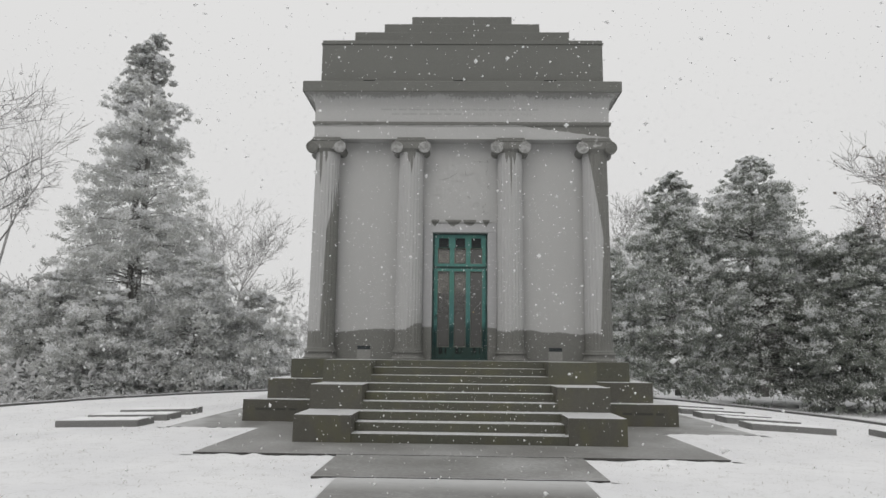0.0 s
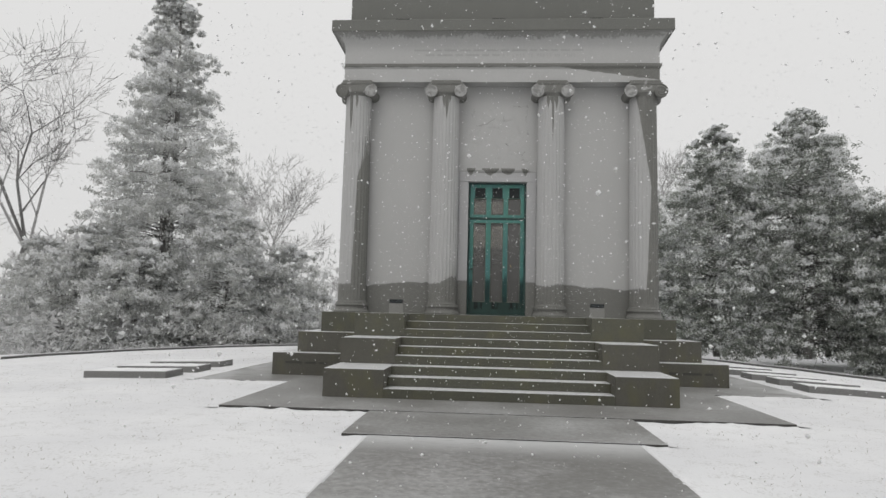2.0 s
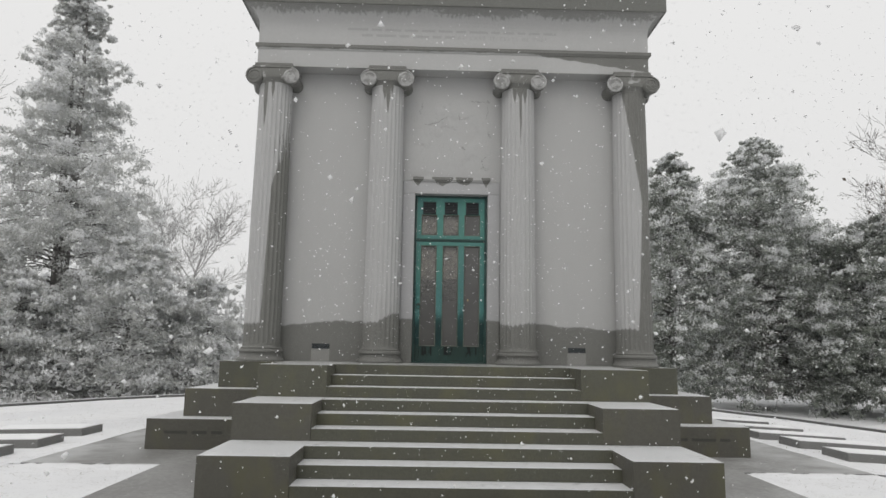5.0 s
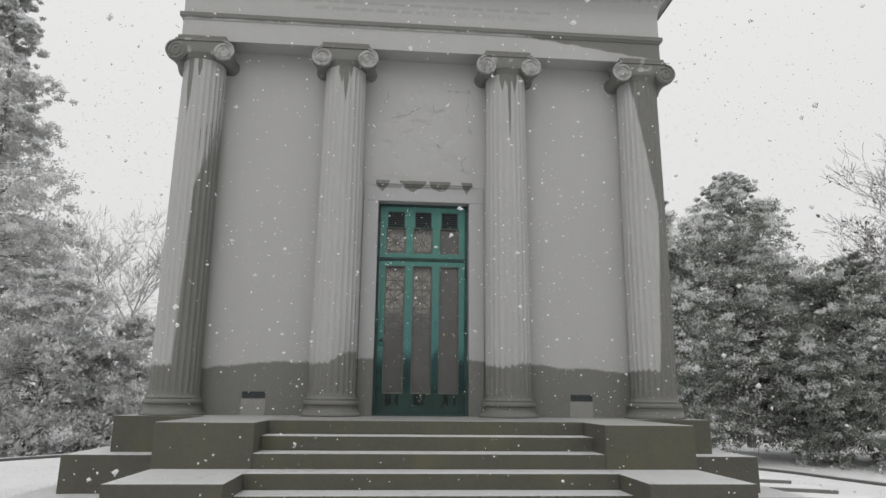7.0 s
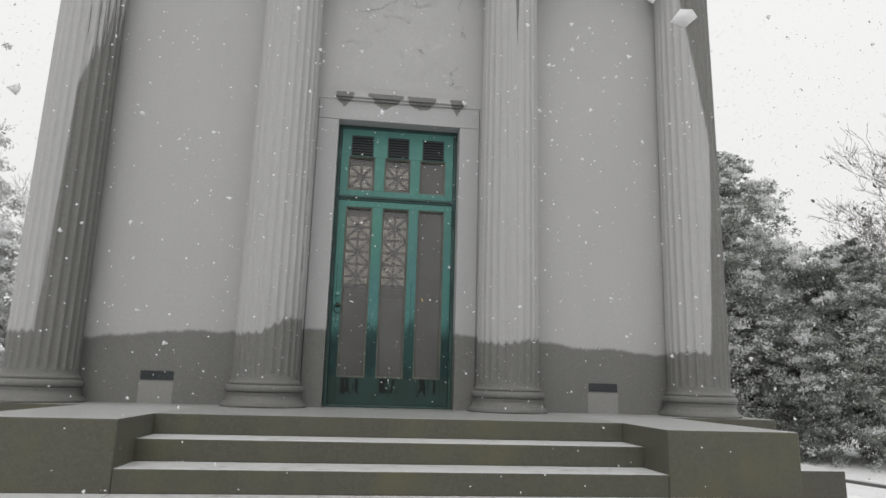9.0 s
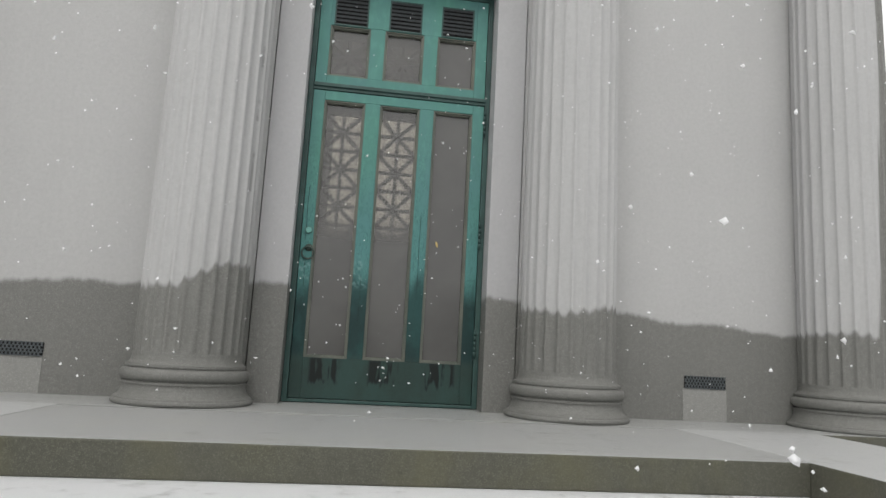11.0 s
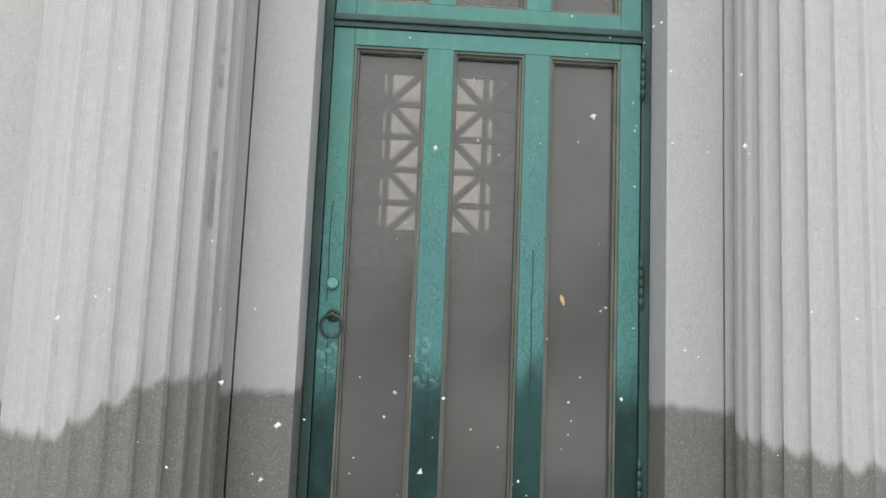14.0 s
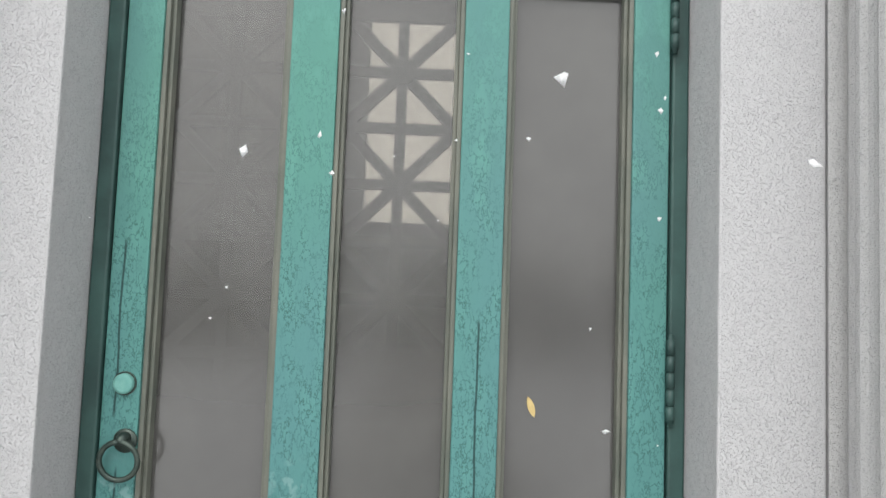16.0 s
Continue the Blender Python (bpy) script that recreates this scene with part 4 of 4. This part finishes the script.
for box_row in ((-8.95, -7.1, -2.95, -2.1), (-9.0, -7.05, -1.55, -0.7), (-9.0, -7.1, 0.0, 0.85),
                (6.85, 8.8, -1.75, -0.95), (6.85, 8.75, -0.25, 0.55), (6.75, 8.65, 1.15, 1.95), (6.65, 8.55, 2.6, 3.4), (6.6, 8.5, 4.1, 4.9), (9.9, 11.8, -1.9, -1.1)):
    ledger(*box_row)

# grass tips and litter poking through the thin snow
rng = np.random.default_rng(9)
k = 15000
gx, gy = rng.uniform(-13, 12.5, k), -14 + 22 * rng.random(k)
clump = np.array([noise.noise((x * 0.9, y * 0.9, 3.0)) for x, y in zip(gx.tolist(), gy.tolist())])
ok = ((np.abs(gx) > 4.4) | (gy < -7.1)) & ((np.abs(gx) > 6.5) | (gy < -3.3)) & ((np.abs(gx) > 2.05) | (gy > -6)) & (np.hypot(gx + 1.2, gy) < 13.9) & (clump + rng.normal(0, 0.25, k) > 0.0)
gx, gy = gx[ok], gy[ok]
gz = np.array([ground_height(x, y) for x, y in zip(gx.tolist(), gy.tolist())])
k = len(gx)
ang, ln = rng.uniform(0, 2 * math.pi, k), rng.uniform(0.012, 0.035, k)
lean = rng.uniform(0.5, 2.2, k)
base = np.stack([gx, gy, gz], 1)
tip = base + np.stack([np.cos(ang) * ln * lean, np.sin(ang) * ln * lean, ln * 0.9], 1)
side = np.stack([-np.sin(ang), np.cos(ang), np.zeros(k)], 1) * 0.0035
verts = np.stack([base - side, base + side, tip], 1).reshape(-1, 3)
me = bpy.data.meshes.new("grass_tips")
me.from_pydata(verts.tolist(), [], np.arange(3 * k).reshape(-1, 3).tolist())
me.materials.append(plain("dead_grass", (0.13, 0.12, 0.09), (0.26, 0.24, 0.18), 3.0, 0.9))
tagged(new("grass_tips", me), "dry grass tips poking through the thin snow", "grass", kind="stuff")


# ---- trees ----
def quads_object(name, centres, u, v, material, parent, label=""):
    """One mesh of many small four-sided leaves: centres and the two half axes, as arrays."""
    c, u, v = np.asarray(centres), np.asarray(u), np.asarray(v)
    k = len(c)
    bend = np.cross(u, v)
    bend /= np.linalg.norm(bend, axis=1)[:, None] + 1e-9
    lift = bend * (np.linalg.norm(u, axis=1) * 0.35)[:, None]
    verts = np.stack([c - u, c - v * 0.8 + lift * 0.6, c + u - lift * 0.3, c + v * 0.8 + lift * 0.6], axis=1).reshape(-1, 3)
    me = bpy.data.meshes.new(name)
    me.from_pydata(verts.tolist(), [], np.arange(4 * k).reshape(-1, 4).tolist())
    me.materials.append(material)
    ob = new(name, me)
    if parent:
        ob.parent = parent
    if label:
        ob["label"] = label
    return ob


def sticks_object(name, sticks, material, parent=None, n=4):
    """Tapered sticks (a, b, ra, rb) joined in one mesh."""
    a = np.array([s[0] for s in sticks], float)
    b = np.array([s[1] for s in sticks], float)
    ra, rb = np.array([s[2] for s in sticks]), np.array([s[3] for s in sticks])
    d = b - a
    d /= np.linalg.norm(d, axis=1)[:, None] + 1e-9
    ref = np.where(np.abs(d[:, 2:3]) < 0.9, np.array([[0, 0, 1.0]]), np.array([[1.0, 0, 0]]))
    s1 = np.cross(d, ref)
    s1 /= np.linalg.norm(s1, axis=1)[:, None] + 1e-9
    s2 = np.cross(d, s1)
    verts = []
    for p, r in ((a, ra), (b, rb)):
        for i in range(n):
            q = 2 * math.pi * i / n
            verts.append(p + r[:, None] * (math.cos(q) * s1 + math.sin(q) * s2))
    verts = np.stack(verts, axis=1).reshape(-1, 3)
    base = np.arange(len(a))[:, None] * 2 * n
    faces = np.concatenate([base + np.array([[i, (i + 1) % n, n + (i + 1) % n, n + i]]) for i in range(n)])
    me = bpy.data.meshes.new(name)
    me.from_pydata(verts.tolist(), [], faces.tolist())
    me.materials.append(material)
    ob = new(name, me)
    if parent:
        ob.parent = parent
    return ob


def evergreen(name, at, height, radius, profile, leaf, seed, label, leaves=26000, size=0.16, snow=0.35, droop=0.25, lean=0.0, start=0.06, branches=170, forks=1, low=0.7):
    rng = np.random.default_rng(seed)
    tree = empty(name, at)
    tagged(tree, label, "tree", "snowy evergreens")
    sticks, cs, weights = [], [], []
    tops = [(0.0, 0.0, 1.0)] + [(rng.uniform(-0.5, 0.5), rng.uniform(-0.4, 0.4), rng.uniform(0.93, 0.98)) for _ in range(forks - 1)]
    for fx, fy, fh in tops:
        pts = []
        for k in range(9):
            u = k / 8
            pts.append(np.array([fx * min(1, u * 2) * 1.4 + lean * u * height + 0.12 * math.sin(5 * u + seed), fy * min(1, u * 2), height * fh * u]))
        for a, b, k in zip(pts, pts[1:], range(8)):
            r0 = 0.016 * height
            sticks.append((a, b, r0 * (1 - 0.94 * k / 8), r0 * (1 - 0.94 * (k + 1) / 8)))
        for _ in range(branches // forks):
            u = start + (1 - start) * rng.random() ** 1.15
            p0 = np.array([np.interp(u, np.linspace(0, 1, 9), [q[i] for q in pts]) for i in range(3)])
            az = rng.uniform(0, 2 * math.pi)
            lump = 0.82 + 0.3 * noise.noise((math.cos(az) * 1.7 + seed, math.sin(az) * 1.7, u * 9.0))
            length = radius * profile(u) * lump * rng.uniform(0.72, 1.12) + 0.25
            rise = rng.uniform(0.05, 0.45) + 0.5 * u
            steps, prev = 5, p0
            for s in range(1, steps + 1):
                f = s / steps
                q = p0 + np.array([math.cos(az) * length * f, math.sin(az) * length * f, length * (rise * f - (droop + 0.25) * f * f)])
                q[:2] += rng.normal(0, 0.06 * length / steps, 2)
                sticks.append((prev, q, max(0.012, 0.02 * length * (1.15 - f) * 0.6), max(0.008, 0.02 * length * (1.0 - f) * 0.6)))
                if f > 0.25:
                    cs.append(np.array([*q, length]))
                    weights.append(0.15 + f * f)
                prev = q
    cs, weights = np.array(cs), np.array(weights)
    # sprays round each branch point: flat tufts with gaps between them
    pick = rng.choice(len(cs), leaves, p=weights / weights.sum())
    tuft = rng.normal(0, 1, (len(cs), 4, 3)) * np.array([0.48, 0.48, 0.21])
    which = rng.integers(0, 4, leaves)
    laden = 0.30 + 1.35 * (rng.random((len(cs), 4)) < 0.5)
    scale = np.clip(cs[pick, 3:4] / 2.6, 0.35, 1.0)
    offs = (tuft[pick, which] + rng.normal(0, 1, (leaves, 3)) * np.array([0.15, 0.15, 0.09])) * scale
    c = cs[pick, :3] + offs
    is_snow = rng.random(leaves) < laden[pick, which] * snow * np.clip(0.62 + offs[:, 2] * 4.0, 0.06, 1.7) * (low + (1.2 - low) * np.clip(c[:, 2] / height, 0, 1))

    def axes(k, tilt, s):
        a = rng.uniform(0, 2 * math.pi, k)
        t = rng.normal(0, tilt, k)
        t2 = rng.normal(0, tilt, k)
        s = s * rng.uniform(0.6, 1.35, k)
        u = np.stack([np.cos(a) * np.cos(t), np.sin(a) * np.cos(t), np.sin(t)], 1) * s[:, None]
        v = np.stack([-np.sin(a) * np.cos(t2), np.cos(a) * np.cos(t2), np.sin(t2)], 1) * (s * 0.55)[:, None]
        return u, v

    part_sticks = sticks_object("trunk", sticks, M_BARK, tree, 5)
    dark = c[~is_snow]
    u, v = axes(len(dark), 0.75, size)
    quads_object("crown", dark, u, v, leaf, tree, "dark evergreen leaves")
    white = c[is_snow] + np.array([0, 0, size * 0.25])
    u, v = axes(len(white), 0.75, size * 1.05)
    tagged(quads_object("crown_snow", white, u, v, M_FLECK, tree, "snow lying on the leaves"), kind="stuff")
    return tree


def bare_tree(name, at, height, seed, material, label, depth=6, spread=0.62, trunk=0.02, stuff=None, lean=(0, 0), twig=0.012, clinging=0):
    rng = random.Random(seed)
    sticks = []

    def grow(p, d, length, r, level):
        p = np.array(p, float)
        bits = 3 if level > 2 else 2
        for _ in range(bits):
            d = d + np.array([rng.gauss(0, 0.10), rng.gauss(0, 0.10), rng.gauss(0.02, 0.06)])
            d /= np.linalg.norm(d)
            q = p + d * length / bits
            r2 = max(twig, r * (0.88 if level else 0.75))
            sticks.append((p, q, r, r2))
            p, r = q, r2
            if level >= 1 and level < depth and rng.random() < 0.55:
                side = np.array([rng.gauss(0, 1), rng.gauss(0, 1), rng.gauss(0.25, 0.5)])
                e = d * 0.55 + side / np.linalg.norm(side) * spread
                grow(p, e / np.linalg.norm(e), length * rng.uniform(0.45, 0.7), max(twig, r * 0.5), level + 1 if level + 1 > 1 else 2)
        if level >= depth:
            return
        for _ in range(rng.choice((2, 2, 3))):
            side = np.array([rng.gauss(0, 1), rng.gauss(0, 1), rng.gauss(0.2, 0.5)])
            e = d + side / np.linalg.norm(side) * spread
            grow(p, e / np.linalg.norm(e), length * rng.uniform(0.62, 0.84), max(twig, r * 0.68), level + 1)

    d0 = np.array([lean[0], lean[1], 1.0])
    grow((0, 0, -0.3), d0 / np.linalg.norm(d0), height * 0.27, height * trunk, 0)
    if stuff is not None:
        off = np.array(at)
        stuff.extend((a + off, b + off, ra, rb) for a, b, ra, rb in sticks)
        return None
    tree = empty(name, at)
    tagged(tree, label, "tree", "bare trees")
    sticks_object("trunk", sticks, material, tree, 4)
    if clinging:
        r2 = np.random.default_rng(seed)
        ends = np.array([q for a, q, ra, rb in sticks if rb <= twig * 1.05])
        ends = ends[r2.choice(len(ends), clinging)] + r2.normal(0, 0.12, (clinging, 3))
        spray = quads_object("clinging_leaf_spray", ends, r2.normal(0, 0.07, (clinging, 3)), r2.normal(0, 0.05, (clinging, 3)), M_DEAD, tree, "last brown leaves on the twigs")
        tagged(spray, kind="stuff")
    return tree


M_DEAD = foliage("dead_leaf_brown", (0.10, 0.085, 0.07), (0.19, 0.165, 0.14), (0.14, 0.12, 0.10))


def cone(u):
    return (1 - u) ** 0.78 * (1.0 if u > 0.12 else 0.75 + 2 * u)


def dome(u):
    return max(0.10, math.sin(math.pi * min(1.0, 0.30 + 0.70 * u)) ** 0.75)


def bush(u):
    return max(0.15, math.sin(math.pi * min(1.0, 0.42 + 0.56 * u)) ** 0.6)


GZ = -0.75
EVER = "tall snow-laden evergreen with a conical crown behind the kerb"
evergreen("evergreen_tree", (-18.2, 19.0, GZ), 21.2, 6.2, cone, M_LEAF_L, 11, EVER, 140000, 0.086, 0.76, 0.30, -0.012, 0.05, 300, 2)
BUSH = "broad snow-laden evergreen shrub at the edge of the lawn"
for at, h, r, seed in (((-20.6, 15.5, GZ), 6.2, 2.8, 3), ((-13.6, 16.2, GZ), 7.0, 3.0, 4), ((-17.4, 14.4, GZ), 5.2, 2.6, 5), ((-24.5, 18.0, GZ), 5.6, 2.9, 6), ((-10.9, 18.2, GZ), 5.4, 2.4, 12)):
    evergreen("evergreen_shrub", at, h, r, bush, M_LEAF_L, seed, BUSH, 36000, 0.088, 0.85, 0.35, 0.0, 0.08, 120)
MAG = "dark broad-leaved evergreen with snow on its upper leaves"
for at, h, r, seed, prof, sn in (((19.2, 25.0, GZ), 15.4, 4.6, 21, dome, 0.42), ((13.9, 25.0, GZ), 14.1, 3.9, 22, dome, 0.42), ((24.3, 22.5, GZ), 10.0, 4.4, 23, dome, 0.26), ((29.5, 22.5, GZ), 11.0, 4.8, 24, dome, 0.24),
                             ((22.2, 28.5, GZ), 12.6, 4.0, 25, dome, 0.35), ((10.5, 29.0, GZ), 9.8, 3.4, 26, dome, 0.4)):
    evergreen("evergreen_tree", at, h, r, prof, M_LEAF_R, seed, MAG, 115000 if seed < 25 else 60000, 0.086, sn * 2.2, 0.26, 0.0, 0.06, 300, 1, 0.48)
# tree row added out of view to darken what the door glass reflects
SOUTH = "unseen evergreen added for the door glass to reflect"
for k in range(15):
    a = radians(205 + 130 * k / 14)
    evergreen("evergreen_tree", (46 * math.cos(a), 46 * math.sin(a), GZ - 0.6), 8.0 + 1.5 * math.sin(k * 2.3), 3.4, dome, M_LEAF_L, 60 + k, SOUTH, 2600, 0.42, 0.25, 0.25, 0.0, 0.05, 90)
BARE = "leafless tree with thin snow-dusted branches"
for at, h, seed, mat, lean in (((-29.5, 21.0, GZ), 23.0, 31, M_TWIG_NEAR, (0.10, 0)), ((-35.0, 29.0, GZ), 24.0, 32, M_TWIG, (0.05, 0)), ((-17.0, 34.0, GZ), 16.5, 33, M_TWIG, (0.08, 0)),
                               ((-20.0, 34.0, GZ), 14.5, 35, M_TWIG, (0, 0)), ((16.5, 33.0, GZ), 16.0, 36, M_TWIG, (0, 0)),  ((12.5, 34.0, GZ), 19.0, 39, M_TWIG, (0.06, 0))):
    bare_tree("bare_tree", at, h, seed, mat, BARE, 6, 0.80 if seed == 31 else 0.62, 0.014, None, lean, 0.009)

bare_tree("bare_tree", (25.6, 20.0, GZ), 18.5, 38, M_TWIG_NEAR, "leafless tree with a few brown leaves clinging on", 6, 0.66, 0.010, None, (-0.06, 0), 0.008, 420)

# far woods all round, the haze put into their pale colour
woods = []
rng = random.Random(77)
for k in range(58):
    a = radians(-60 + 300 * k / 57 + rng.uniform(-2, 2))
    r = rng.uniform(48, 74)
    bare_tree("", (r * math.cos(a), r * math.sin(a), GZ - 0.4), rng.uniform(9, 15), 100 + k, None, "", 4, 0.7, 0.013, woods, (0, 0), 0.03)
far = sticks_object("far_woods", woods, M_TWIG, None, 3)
tagged(far, "distant leafless woods, paled in colour for snow haze", "woods", kind="stuff")
rng = np.random.default_rng(5)
k = 64000
ang, rad = rng.uniform(radians(-60), radians(240), k), rng.uniform(40, 70, k)
hgt = rng.random(k) ** 1.8 * (6.2 + 2.2 * np.sin(ang * 17) + 1.6 * np.sin(ang * 41))
c = np.stack([rad * np.cos(ang), rad * np.sin(ang), GZ - 0.3 + hgt], 1)
u = rng.normal(0, 1, (k, 3)) * np.array([0.10, 0.10, 0.26])
v = rng.normal(0, 1, (k, 3)) * 0.08
# undergrowth colour lightened to stand for haze in the distance
M_BRUSH = foliage("hazed_brush", (0.40, 0.40, 0.40), (0.66, 0.66, 0.66), (0.52, 0.52, 0.52))
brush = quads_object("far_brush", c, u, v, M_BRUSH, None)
tagged(brush, "distant tangled undergrowth with snow, paled in colour for haze", "undergrowth", kind="stuff")
k = 9000
ang, rad = rng.uniform(radians(100), radians(160), k), rng.uniform(17.5, 30, k)
hgt = rng.random(k) ** 1.6 * 2.2
c = np.stack([rad * np.cos(ang), rad * np.sin(ang), GZ - 0.3 + hgt], 1)
u = rng.normal(0, 1, (k, 3)) * np.array([0.09, 0.09, 0.08])
v = rng.normal(0, 1, (k, 3)) * 0.05
thicket = quads_object("thicket", c, u, v, M_BRUSH, None)
tagged(thicket, "snow-dusted thicket of twigs under the trees", "undergrowth", kind="stuff")


# ---- falling snow, hanging in the air ----
def flakes(name, count, lo, hi, size, seed, keep):
    rng = np.random.default_rng(seed)
    c = rng.uniform(lo, hi, (count, 3))
    c = c[[keep(*p) for p in c.tolist()]]
    r = size * rng.lognormal(0, 0.38, len(c))
    far_off = count > 50000
    if far_off:
        base = np.array([(1, 1, 1), (-1, -1, 1), (-1, 1, -1), (1, -1, -1)], float)
        tri = np.array([(0, 2, 1), (0, 1, 3), (0, 3, 2), (1, 2, 3)])
    else:
        base = np.array([(1, 0, 0), (-1, 0, 0), (0, 1, 0), (0, -1, 0), (0, 0, 1), (0, 0, -1)], float)
        tri = np.array([(0, 2, 4), (2, 1, 4), (1, 3, 4), (3, 0, 4), (2, 0, 5), (1, 2, 5), (3, 1, 5), (0, 3, 5)])
    k = len(base)
    jit = base[None] * rng.uniform(0.5, 1.2, (len(c), k, 1)) + rng.normal(0, 0.2, (len(c), k, 3))
    verts = (c[:, None] + jit * r[:, None, None]).reshape(-1, 3)
    faces = (np.arange(len(c))[:, None, None] * k + tri[None]).reshape(-1, 3)
    me = bpy.data.meshes.new(name)
    me.from_pydata(verts.tolist(), [], faces.tolist())
    me.materials.append(M_FLAKE)
    me.polygons.foreach_set("use_smooth", [True] * len(me.polygons))
    ob = new(name, me)
    tagged(ob, "loose white snowflakes falling through the air", "snowflakes", kind="stuff")
    return ob


M_FLAKE = foliage("snowflake", (0.93, 0.935, 0.94), (0.97, 0.97, 0.975), (0.95, 0.952, 0.955))


def in_open(x, y, z, lane=0.95):
    if abs(x) < 0.66 and -1.0 < y < -0.1 and 1.75 < z < 4.4:
        return True
    if abs(x) < 4.5 and y > -1.0 and z < 13:
        return False
    if abs(x) < 3.1 and y > -5.7 and z < 0.17 + max(0.0, min(1.5, (y + 5.7) * 0.42)):
        return False
    return math.hypot(x + 0.28, z - 1.6 - max(0.0, min(1.3, (y + 5.2) * 0.4))) > lane


flakes("snowfall", 33000, (-16, -17.5, 0.1), (16, 16, 13), 0.0086, 1, in_open)
flakes("snowfall", 20000, (-40, 8.5, -0.6), (42, 18, 15), 0.013, 2, in_open)
flakes("snowfall", 1100, (-2.2, -4.6, 1.6), (2.2, -0.1, 4.6), 0.0038, 3, lambda x, y, z: in_open(x, y, z, 0.4))
flakes("snowfall", 2600, (-1.6, -17.0, 0.6), (1.1, -4.6, 3.4), 0.0042, 4, lambda x, y, z: in_open(x, y, z, 0.4))
